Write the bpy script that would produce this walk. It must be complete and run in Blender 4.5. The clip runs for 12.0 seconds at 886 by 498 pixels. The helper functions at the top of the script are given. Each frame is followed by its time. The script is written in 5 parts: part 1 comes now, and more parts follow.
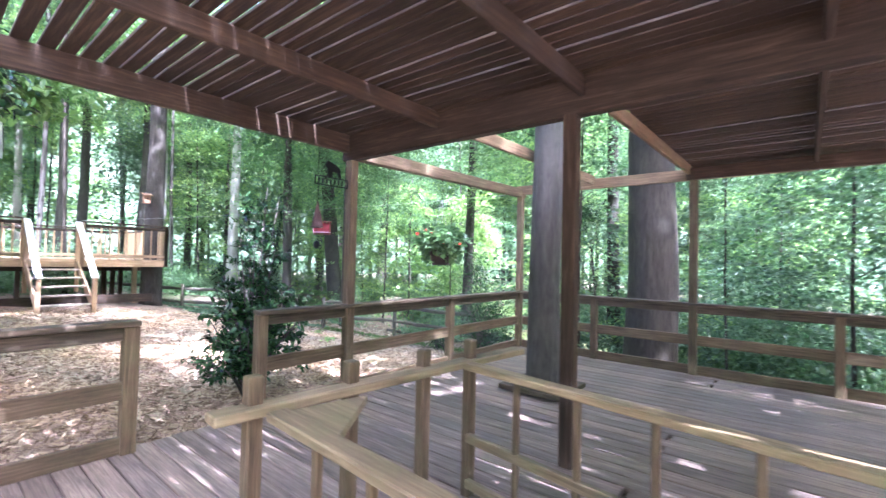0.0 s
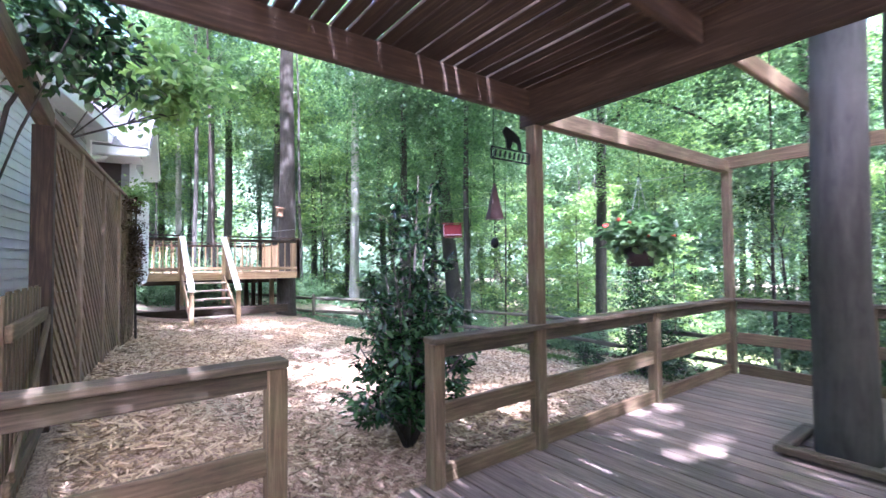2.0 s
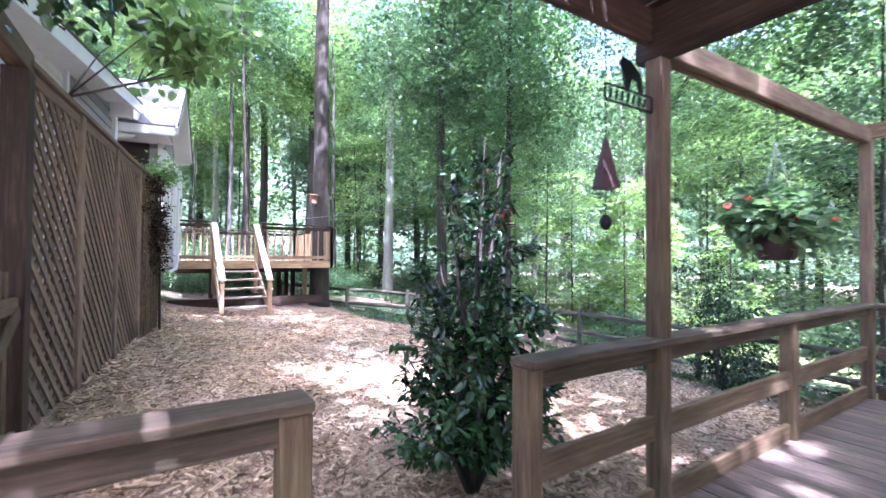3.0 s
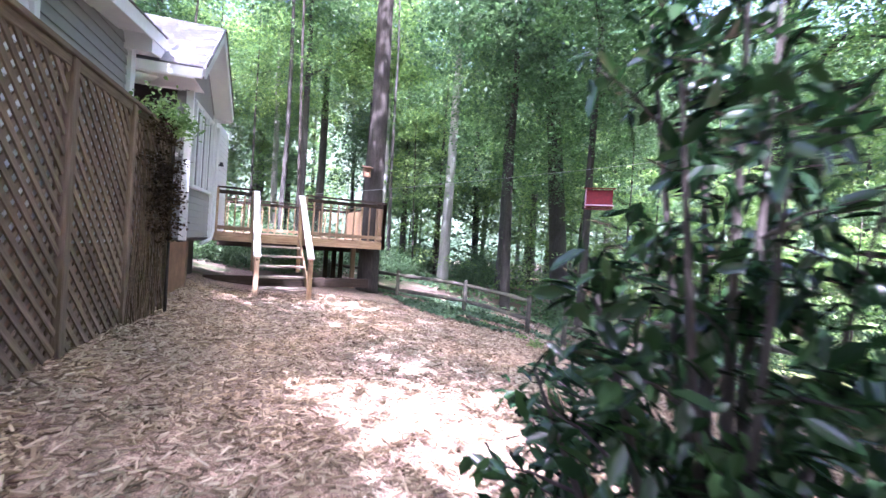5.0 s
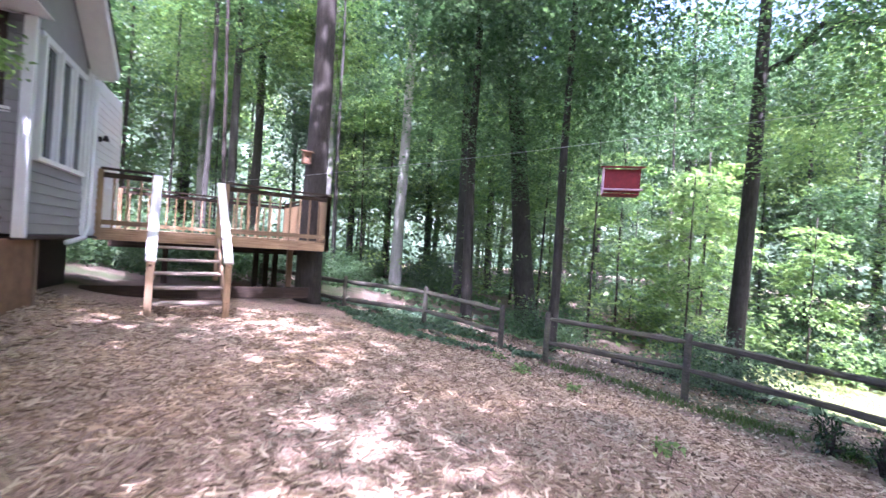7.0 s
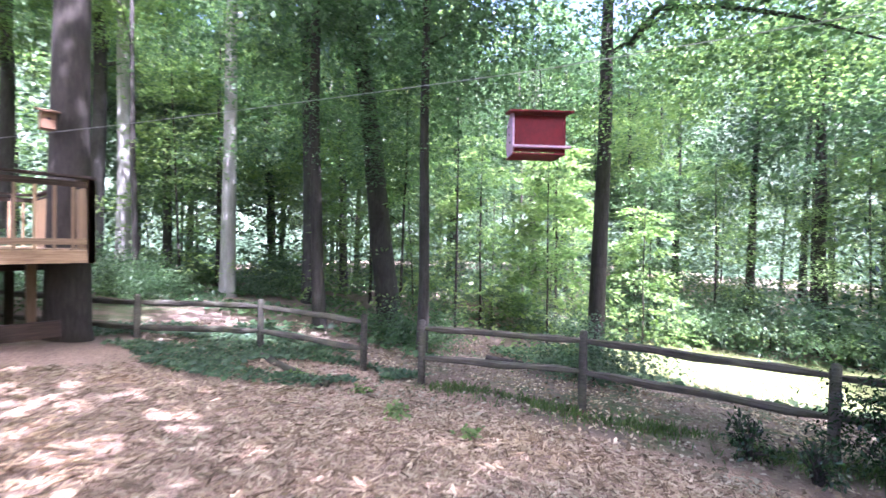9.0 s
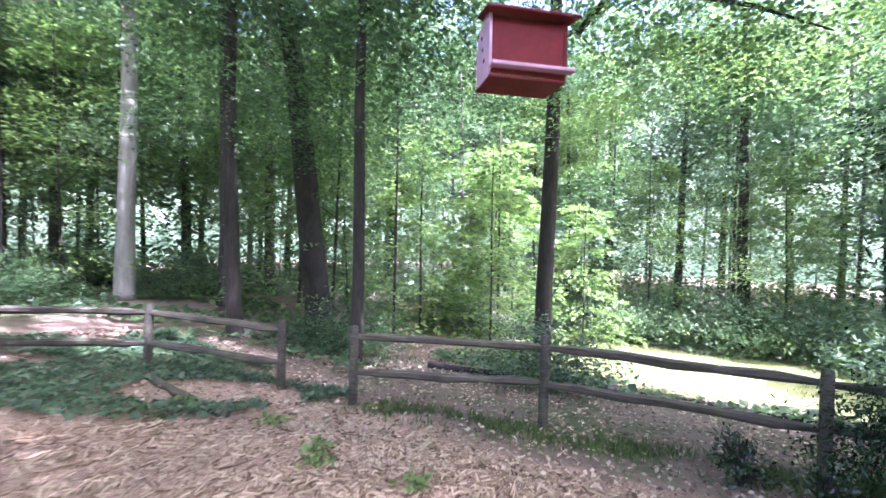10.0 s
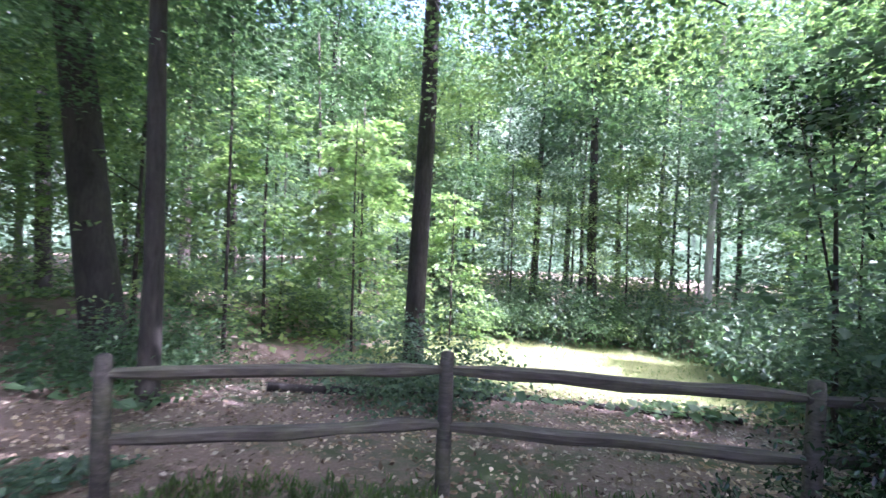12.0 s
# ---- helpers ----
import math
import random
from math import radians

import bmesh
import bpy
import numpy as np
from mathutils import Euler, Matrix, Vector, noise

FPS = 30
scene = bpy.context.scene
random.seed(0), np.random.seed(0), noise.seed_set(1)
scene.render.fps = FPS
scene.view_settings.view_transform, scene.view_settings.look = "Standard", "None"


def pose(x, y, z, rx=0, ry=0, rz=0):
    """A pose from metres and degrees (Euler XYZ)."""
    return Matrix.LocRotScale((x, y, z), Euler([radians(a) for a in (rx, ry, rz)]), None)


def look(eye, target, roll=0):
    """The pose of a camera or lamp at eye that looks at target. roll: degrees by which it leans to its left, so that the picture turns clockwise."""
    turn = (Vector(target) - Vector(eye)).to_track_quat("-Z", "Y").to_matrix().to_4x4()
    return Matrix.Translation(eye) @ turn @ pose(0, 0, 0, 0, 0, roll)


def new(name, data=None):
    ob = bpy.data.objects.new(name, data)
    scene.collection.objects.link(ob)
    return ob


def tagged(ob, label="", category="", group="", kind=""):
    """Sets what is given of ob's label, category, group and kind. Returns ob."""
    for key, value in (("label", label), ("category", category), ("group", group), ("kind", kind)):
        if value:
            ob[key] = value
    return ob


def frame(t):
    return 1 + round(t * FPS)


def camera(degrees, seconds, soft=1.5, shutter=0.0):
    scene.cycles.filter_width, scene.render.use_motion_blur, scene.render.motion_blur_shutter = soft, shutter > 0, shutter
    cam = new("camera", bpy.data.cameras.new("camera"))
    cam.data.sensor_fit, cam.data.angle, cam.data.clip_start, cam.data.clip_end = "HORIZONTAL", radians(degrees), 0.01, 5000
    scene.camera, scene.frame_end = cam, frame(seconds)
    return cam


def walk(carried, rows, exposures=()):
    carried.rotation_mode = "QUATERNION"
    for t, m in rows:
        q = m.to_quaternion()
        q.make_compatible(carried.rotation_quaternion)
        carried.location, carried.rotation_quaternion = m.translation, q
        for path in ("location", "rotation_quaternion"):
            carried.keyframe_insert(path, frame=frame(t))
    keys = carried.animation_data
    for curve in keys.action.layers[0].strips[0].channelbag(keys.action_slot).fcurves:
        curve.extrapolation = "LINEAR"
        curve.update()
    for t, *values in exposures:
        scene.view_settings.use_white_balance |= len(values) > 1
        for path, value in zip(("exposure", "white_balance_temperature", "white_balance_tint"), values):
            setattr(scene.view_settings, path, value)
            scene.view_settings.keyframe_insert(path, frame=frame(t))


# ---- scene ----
cam = camera(90.5, 12.0, 1.5, 0.5)
PATH = [
    (0, 0.016, 0.131, 1.404, 91.450, -1.326, 39.605),
    (0.5, -0.310, 0.284, 1.389, 91.399, -0.281, 43.871),
    (1, -0.640, 0.344, 1.385, 91.528, -0.271, 47.822),
    (1.5, -1.030, 0.376, 1.392, 91.787, 0.157, 50.476),
    (2, -1.438, 0.501, 1.385, 91.912, 0.628, 53.232),
    (2.5, -1.876, 0.618, 1.364, 91.542, 0.276, 55.380),
    (4.5, -3.606, 1.431, 1.330, 89.365, -2.898, 62.742),
    (5, -4.020, 1.532, 1.310, 89.119, -3.986, 64.422),
    (5.5, -4.415, 1.633, 1.278, 89.459, -4.917, 64.757),
    (6, -4.826, 1.781, 1.219, 89.856, -5.477, 64.344),
    (6.5, -5.371, 1.907, 1.223, 90.175, -4.934, 61.222),
    (7, -5.806, 2.148, 1.243, 89.886, -3.860, 57.555),
    (9, -7.370, 3.444, 1.307, 89.489, -0.603, 38.939),
    (9.5, -7.718, 3.884, 1.254, 89.531, -0.075, 34.749),
    (10, -8.075, 4.333, 1.184, 89.575, -0.953, 30.901),
    (10.5, -8.401, 4.794, 1.163, 89.617, -1.854, 26.527),
    (11, -8.709, 5.299, 1.072, 90.042, -1.995, 22.051),
    (11.5, -8.971, 5.763, 0.985, 90.041, -2.182, 16.920),
    (12, -9.062, 6.201, 0.946, 89.530, -1.818, 12.546),
]
EXPOSURE = [(0, 4.05, 5000, 31), (2.5, 3.69, 5000, 38), (5, 3.50, 5170, 45), (6.5, 3.13, 5180, 46), (9.5, 3.33, 5260, 43), (12, 2.91, 5180, 45)]
walk(cam, [(t, pose(*row)) for t, *row in PATH], EXPOSURE)

# ---- world, sun ----
SUN = Vector((0.58, -0.20, 1.0)).normalized()
world = bpy.data.worlds.new("sky")
scene.world = world
world.use_nodes = True
wn = world.node_tree
sky = wn.nodes.new("ShaderNodeTexSky")
sky.sky_type = "NISHITA"
sky.sun_disc = False
sky.dust_density = 8.0
sky.sun_elevation = math.asin(SUN.z)
sky.sun_rotation = math.atan2(SUN.x, SUN.y)
wn.nodes["Background"].inputs[1].default_value = 0.15
wn.links.new(sky.outputs[0], wn.nodes["Background"].inputs[0])
sun_data = bpy.data.lights.new("sun", "SUN")
sun_data.energy, sun_data.angle, sun_data.color = 3.6, radians(0.6), (1.0, 0.95, 0.88)
sun = new("sun", sun_data)
sun.matrix_world = look(SUN * 30, (0, 0, 0))


# ---- materials ----
def shader(name, rough=0.8, metal=0.0, spec=0.4):
    m = bpy.data.materials.new(name)
    m.use_nodes = True
    b = m.node_tree.nodes["Principled BSDF"]
    b.inputs["Roughness"].default_value = rough
    b.inputs["Metallic"].default_value = metal
    b.inputs["Specular IOR Level"].default_value = spec
    return m, m.node_tree, b


def link(nt, a, b):
    nt.links.new(a, b)


def coords(nt, scale=(1, 1, 1), space="Object"):
    tc = nt.nodes.new("ShaderNodeTexCoord")
    mp = nt.nodes.new("ShaderNodeMapping")
    mp.inputs["Scale"].default_value = scale
    link(nt, tc.outputs[space], mp.inputs[0])
    return mp.outputs[0]


def noise_tex(nt, vec, scale, detail=4, rough=0.6, dist=0.0):
    n = nt.nodes.new("ShaderNodeTexNoise")
    n.inputs["Scale"].default_value, n.inputs["Detail"].default_value = scale, detail
    n.inputs["Roughness"].default_value, n.inputs["Distortion"].default_value = rough, dist
    link(nt, vec, n.inputs["Vector"])
    return n.outputs["Fac"]


def ramp(nt, fac, stops):
    r = nt.nodes.new("ShaderNodeValToRGB")
    el = r.color_ramp.elements
    while len(el) < len(stops):
        el.new(0.5)
    for e, (p, c) in zip(el, stops):
        e.position, e.color = p, (*c, 1)
    link(nt, fac, r.inputs[0])
    return r.outputs[0]


def mixc(nt, a, b, fac, mode="MIX"):
    m = nt.nodes.new("ShaderNodeMix")
    m.data_type, m.blend_type = "RGBA", mode
    for sock, v in ((m.inputs["A"], a), (m.inputs["B"], b)):
        if isinstance(v, tuple):
            sock.default_value = (*v, 1)
        else:
            link(nt, v, sock)
    if isinstance(fac, (int, float)):
        m.inputs["Factor"].default_value = fac
    else:
        link(nt, fac, m.inputs["Factor"])
    return m.outputs["Result"]


def bump(nt, bsdf, height, strength=0.3, dist=0.01):
    b = nt.nodes.new("ShaderNodeBump")
    b.inputs["Strength"].default_value, b.inputs["Distance"].default_value = strength, dist
    link(nt, height, b.inputs["Height"])
    link(nt, b.outputs[0], bsdf.inputs["Normal"])


def wood(name, dark, mid, light, rough=0.8, grain=1.0, stain=0.5, green=0.0):
    """Sawn timber with its grain along the piece's own x."""
    m, nt, b = shader(name, rough)
    v = coords(nt, (1.2, 22 * grain, 22 * grain))
    g = noise_tex(nt, v, 2.2, 6, 0.65, 0.6)
    col = ramp(nt, g, [(0.28, dark), (0.52, mid), (0.75, light)])
    info = nt.nodes.new("ShaderNodeObjectInfo")
    tone = ramp(nt, info.outputs["Random"], [(0.0, (0.72, 0.70, 0.68)), (0.5, (1, 1, 1)), (1.0, (1.25, 1.2, 1.12))])
    col = mixc(nt, col, tone, 1.0, "MULTIPLY")
    big = noise_tex(nt, coords(nt, (0.7, 2.5, 2.5)), 1.7, 5, 0.7)
    col = mixc(nt, col, tuple(c * 0.45 for c in dark), ramp(nt, big, [(0.48, (0, 0, 0)), (0.75, (stain, stain, stain))]))
    if green:
        moss = noise_tex(nt, coords(nt, (1, 1, 1)), 3.1, 5, 0.7)
        col = mixc(nt, col, (0.16, 0.18, 0.07), ramp(nt, moss, [(0.45, (0, 0, 0)), (0.7, (green, green, green))]))
    link(nt, col, b.inputs["Base Color"])
    bump(nt, b, g, 0.45, 0.006)
    return m


def bark(name, dark, light, scale=1.0, patch=None):
    m, nt, b = shader(name, 0.9)
    v = coords(nt, (9 * scale, 9 * scale, 1.4 * scale))
    g = noise_tex(nt, v, 2.0, 8, 0.7, 0.8)
    col = ramp(nt, g, [(0.3, dark), (0.7, light)])
    big = noise_tex(nt, coords(nt), 0.9, 5, 0.7)
    col = mixc(nt, col, patch or tuple(c * 0.5 for c in dark), ramp(nt, big, [(0.5, (0, 0, 0)), (0.72, (0.7, 0.7, 0.7))]))
    link(nt, col, b.inputs["Base Color"])
    bump(nt, b, g, 0.8, 0.03)
    return m


def leaf_mat(name, dark, mid, light, trans=0.45, rough=0.45, spec=0.5):
    m, nt, b = shader(name, rough, 0, spec)
    geo = nt.nodes.new("ShaderNodeNewGeometry")
    col = ramp(nt, geo.outputs["Random Per Island"], [(0.0, dark), (0.55, mid), (1.0, light)])
    big = noise_tex(nt, coords(nt), 0.45, 3, 0.6)
    col = mixc(nt, col, ramp(nt, big, [(0.35, (0.7, 0.78, 0.75)), (0.65, (1.25, 1.2, 1.0))]), 1.0, "MULTIPLY")
    link(nt, col, b.inputs["Base Color"])
    tr = nt.nodes.new("ShaderNodeBsdfTranslucent")
    link(nt, mixc(nt, col, (1.42, 1.65, 1.08), 1.0, "MULTIPLY"), tr.inputs["Color"])
    mx = nt.nodes.new("ShaderNodeMixShader")
    mx.inputs[0].default_value = trans
    link(nt, b.outputs[0], mx.inputs[1])
    link(nt, tr.outputs[0], mx.inputs[2])
    link(nt, mx.outputs[0], nt.nodes["Material Output"].inputs["Surface"])
    return m


def plain(name, colour, rough=0.6, metal=0.0, vary=0.15, scale=8.0):
    m, nt, b = shader(name, rough, metal)
    n = noise_tex(nt, coords(nt), scale, 5, 0.7)
    col = ramp(nt, n, [(0.3, tuple(c * (1 - vary) for c in colour)), (0.7, tuple(min(1, c * (1 + vary)) for c in colour))])
    link(nt, col, b.inputs["Base Color"])
    bump(nt, b, n, 0.15, 0.004)
    return m


M_DECK = wood("weathered_deck_wood", (0.105, 0.079, 0.060), (0.215, 0.165, 0.130), (0.34, 0.272, 0.218), 0.75, 1.0, 0.55)
M_RAIL = wood("weathered_rail_wood", (0.048, 0.031, 0.017), (0.122, 0.082, 0.046), (0.215, 0.152, 0.092), 0.8, 1.0, 0.5, 0.25)
M_CAP = wood("dark_weathered_cap", (0.030, 0.022, 0.014), (0.078, 0.057, 0.037), (0.15, 0.112, 0.078), 0.8, 1.0, 0.5, 0.2)
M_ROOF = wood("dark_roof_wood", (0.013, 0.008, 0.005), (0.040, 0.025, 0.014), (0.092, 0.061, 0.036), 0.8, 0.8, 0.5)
M_TREATED = wood("treated_pine", (0.115, 0.085, 0.045), (0.22, 0.168, 0.092), (0.34, 0.27, 0.155), 0.75, 0.8, 0.5, 0.4)
M_PINE = wood("golden_pine", (0.20, 0.13, 0.07), (0.36, 0.25, 0.145), (0.50, 0.37, 0.23), 0.7, 0.8, 0.35)
M_SUNLIT_WOOD = wood("sunlit_handrail_wood", (0.55, 0.52, 0.48), (0.70, 0.67, 0.63), (0.80, 0.78, 0.75), 0.6, 0.7, 0.15)
M_TREAD = wood("worn_tread_wood", (0.22, 0.17, 0.13), (0.36, 0.295, 0.235), (0.48, 0.41, 0.345), 0.8, 0.8, 0.3)
M_LATTICE = wood("brown_lattice_wood", (0.11, 0.078, 0.053), (0.215, 0.158, 0.108), (0.32, 0.246, 0.178), 0.85, 1.0, 0.4)
M_FENCE = wood("grey_split_rail", (0.035, 0.033, 0.026), (0.082, 0.078, 0.063), (0.15, 0.145, 0.122), 0.9, 0.7, 0.45, 0.3)
M_BARK = bark("dark_bark", (0.018, 0.016, 0.0125), (0.064, 0.058, 0.045), 1.0)
M_BARK_BROWN = bark("brown_bark", (0.018, 0.015, 0.0115), (0.072, 0.061, 0.048), 1.3)
M_BARK_GREY = bark("grey_bark", (0.022, 0.021, 0.018), (0.072, 0.068, 0.058), 0.9, (0.10, 0.096, 0.085))
M_BARK_PALE = bark("pale_bark", (0.19, 0.185, 0.165), (0.40, 0.395, 0.36), 0.6, (0.26, 0.252, 0.228))
M_LEAF = leaf_mat("green_leaves", (0.050, 0.092, 0.050), (0.088, 0.152, 0.080), (0.135, 0.212, 0.110))
M_LEAF_LIGHT = leaf_mat("light_green_leaves", (0.102, 0.160, 0.064), (0.170, 0.248, 0.096), (0.250, 0.328, 0.145), 0.5)
M_LEAF_COOL = leaf_mat("bluish_green_leaves", (0.045, 0.085, 0.055), (0.08, 0.135, 0.085), (0.125, 0.185, 0.115), 0.4)
M_LEAF_DARK = leaf_mat("glossy_dark_leaves", (0.012, 0.032, 0.014), (0.022, 0.055, 0.022), (0.045, 0.095, 0.035), 0.15, 0.25, 0.6)
M_WHITE = plain("white_trim_paint", (0.78, 0.78, 0.77), 0.5, 0, 0.05, 5)
M_GREY_SIDING = plain("light_grey_vinyl", (0.28, 0.28, 0.275), 0.5, 0, 0.08, 3)
M_BRICK_BROWN = plain("brown_foundation", (0.23, 0.13, 0.075), 0.85, 0, 0.3, 4)
M_SHINGLE = plain("grey_shingles", (0.27, 0.255, 0.27), 0.9, 0, 0.2, 14)
M_BLACK = plain("black_iron", (0.015, 0.015, 0.016), 0.5, 0.6, 0.2, 20)
M_RED = plain("red_paint", (0.15, 0.006, 0.008), 0.65, 0, 0.3, 9)
M_PINK = plain("faded_pink_paint", (0.62, 0.42, 0.50), 0.6, 0, 0.15, 9)
# plastic and dark trims; also painted shade in the house's recesses
M_DARK = plain("dark_plastic_and_shade", (0.035, 0.022, 0.018), 0.5, 0, 0.3, 9)
M_BELL = plain("rusty_metal", (0.09, 0.055, 0.055), 0.6, 0.4, 0.3, 12)
M_WIRE = plain("galvanised_wire", (0.38, 0.38, 0.38), 0.4, 0.8, 0.1, 9)
M_FLOWER = plain("red_petals", (0.65, 0.05, 0.03), 0.6, 0, 0.25, 20)
M_CHIP = leaf_mat("wood_chips", (0.12, 0.078, 0.052), (0.40, 0.292, 0.21), (0.64, 0.51, 0.395), 0.0, 0.9, 0.2)
M_LITTER = leaf_mat("dry_leaves", (0.09, 0.063, 0.046), (0.28, 0.212, 0.16), (0.58, 0.49, 0.41), 0.1, 0.85, 0.2)
M_DEAD = leaf_mat("withered_leaves", (0.025, 0.016, 0.011), (0.06, 0.040, 0.028), (0.12, 0.085, 0.06), 0.1, 0.9, 0.1)
M_GRASS = leaf_mat("grass_blades", (0.05, 0.10, 0.025), (0.09, 0.16, 0.04), (0.15, 0.22, 0.06), 0.3)


def ground_material():
    m, nt, b = shader("ground_cover", 0.95, 0, 0.2)
    v = coords(nt, (1, 1, 1))
    sep = nt.nodes.new("ShaderNodeSeparateXYZ")
    link(nt, v, sep.inputs[0])
    fine = noise_tex(nt, v, 26, 8, 0.75, 1.2)
    chip = nt.nodes.new("ShaderNodeTexVoronoi")
    chip.inputs["Scale"].default_value = 34
    wob = nt.nodes.new("ShaderNodeTexNoise")
    wob.inputs["Scale"].default_value = 5
    link(nt, v, wob.inputs["Vector"])
    add = nt.nodes.new("ShaderNodeVectorMath")
    add.operation = "ADD"
    link(nt, v, add.inputs[0])
    link(nt, wob.outputs["Color"], add.inputs[1])
    link(nt, add.outputs[0], chip.inputs["Vector"])
    mulch = ramp(nt, fine, [(0.25, (0.13, 0.085, 0.058)), (0.5, (0.38, 0.278, 0.20)), (0.75, (0.62, 0.50, 0.39))])
    tone = nt.nodes.new("ShaderNodeSeparateColor")
    link(nt, chip.outputs["Color"], tone.inputs[0])
    mulch = mixc(nt, mulch, ramp(nt, tone.outputs[0], [(0, (0.5, 0.48, 0.46)), (1, (1.35, 1.3, 1.28))]), 1.0, "MULTIPLY")
    litter = ramp(nt, fine, [(0.25, (0.075, 0.055, 0.042)), (0.55, (0.235, 0.18, 0.138)), (0.78, (0.45, 0.37, 0.305))])
    lawn = ramp(nt, fine, [(0.25, (0.13, 0.16, 0.05)), (0.7, (0.25, 0.28, 0.11))])
    wood_floor = mixc(nt, litter, (0.05, 0.10, 0.03), ramp(nt, noise_tex(nt, v, 0.5, 5, 0.7), [(0.5, (0, 0, 0)), (0.6, (0.75, 0.75, 0.75))]))

    def band(sock, a, c):
        r = nt.nodes.new("ShaderNodeMapRange")
        r.inputs["From Min"].default_value, r.inputs["From Max"].default_value = a, c
        link(nt, sock, r.inputs["Value"])
        return r.outputs[0]

    def times(p, q):
        k = nt.nodes.new("ShaderNodeMath")
        k.operation = "MULTIPLY"
        link(nt, p, k.inputs[0])
        link(nt, q, k.inputs[1])
        return k.outputs[0]

    edge = noise_tex(nt, v, 0.9, 4, 0.7)
    wy = nt.nodes.new("ShaderNodeMath")
    wy.operation = "MULTIPLY_ADD"
    wy.inputs[1].default_value = 2.0
    link(nt, edge, wy.inputs[0])
    link(nt, sep.outputs["Y"], wy.inputs[2])
    # the mulched yard stops short of the fence; the lawn lies beyond
    in_yard = times(times(band(wy.outputs[0], 9.8, 9.3), band(sep.outputs["X"], -16.2, -15.3)), band(sep.outputs["Y"], -6.0, -5.0))
    in_lawn = times(times(band(wy.outputs[0], 15.7, 16.5), band(wy.outputs[0], 29.0, 27.0)), times(band(sep.outputs["X"], -15.0, -14.0), band(sep.outputs["X"], -1.4, -2.4)))
    col = mixc(nt, wood_floor, lawn, in_lawn)
    col = mixc(nt, col, mulch, in_yard)
    link(nt, col, b.inputs["Base Color"])
    bump(nt, b, fine, 0.8, 0.03)
    return m


M_GROUND = ground_material()

# ---- building helpers ----
WORLD_OF = {}


def place(ob, parent, m):
    """Put ob at the world pose m, under parent if there is one."""
    WORLD_OF[ob] = m
    if parent is not None:
        ob.parent = parent
        ob.matrix_parent_inverse = WORLD_OF[parent].inverted()
    ob.matrix_basis = m
    return ob


def thing(name, at=(0, 0, 0), label="", category="", group="", kind=""):
    ob = new(name)
    ob.empty_display_size = 0.2
    place(ob, None, Matrix.Translation(at))
    return tagged(ob, label, category, group, kind)


def to_mesh(name, bm, material, smooth=False):
    me = bpy.data.meshes.new(name)
    bm.to_mesh(me)
    bm.free()
    me.materials.append(material)
    if smooth:
        me.polygons.foreach_set("use_smooth", [True] * len(me.polygons))
    return me


def part(name, bm, material, parent, label="", m=Matrix(), smooth=False):
    me = bm if isinstance(bm, bpy.types.Mesh) else to_mesh(name, bm, material, smooth)
    return tagged(place(new(name, me), parent, m), label)


def box_bm(l, w, h, bevel=0.006):
    """A box centred on the origin with softened edges."""
    bm = bmesh.new()
    bmesh.ops.create_cube(bm, size=1.0, matrix=Matrix.Diagonal((l, w, h, 1)))
    if bevel:
        bmesh.ops.bevel(bm, geom=bm.edges[:], offset=bevel, segments=1, affect="EDGES")
    return bm


def aim(a, b, up=(0, 0, 1)):
    """A frame at the middle of a-b with x along it and z as near to up as can be."""
    a, b, up = Vector(a), Vector(b), Vector(up)
    x = (b - a).normalized()
    if abs(x.dot(up)) > 0.99:
        up = Vector((0, 1, 0))
    y = up.cross(x).normalized()
    z = x.cross(y)
    return Matrix.Translation((a + b) / 2) @ Matrix((x, y, z)).transposed().to_4x4()


def beam(name, a, b, w, h, material, parent=None, label="", bevel=0.006, up=(0, 0, 1)):
    """A straight timber from a to b, w wide and h high."""
    l = (Vector(b) - Vector(a)).length
    return part(name, box_bm(l, w, h, min(bevel, w / 4, h / 4)), material, parent, label, aim(a, b, up))


def tube_bm(points, radii, sides=10, wob=0.0, seed=0):
    """A tapering round limb along points."""
    rnd = random.Random(seed)
    bm = bmesh.new()
    rings = []
    n = len(points)
    pts = [Vector(p) for p in points]
    for i, p in enumerate(pts):
        d = (pts[min(i + 1, n - 1)] - pts[max(i - 1, 0)]).normalized()
        u = d.cross(Vector((0.3, 1, 0.12))).normalized()
        v = d.cross(u)
        ring = []
        for k in range(sides):
            a = 2 * math.pi * k / sides
            r = radii[i] * (1 + wob * math.sin(a * 3 + seed) * 0.5 + wob * (rnd.random() - 0.5))
            ring.append(bm.verts.new(p + (u * math.cos(a) + v * math.sin(a)) * r))
        rings.append(ring)
    for r0, r1 in zip(rings, rings[1:]):
        for k in range(sides):
            bm.faces.new((r0[k], r0[(k + 1) % sides], r1[(k + 1) % sides], r1[k]))
    bm.faces.new(rings[0][::-1])
    bm.faces.new(rings[-1])
    bmesh.ops.recalc_face_normals(bm, faces=bm.faces[:])
    return bm


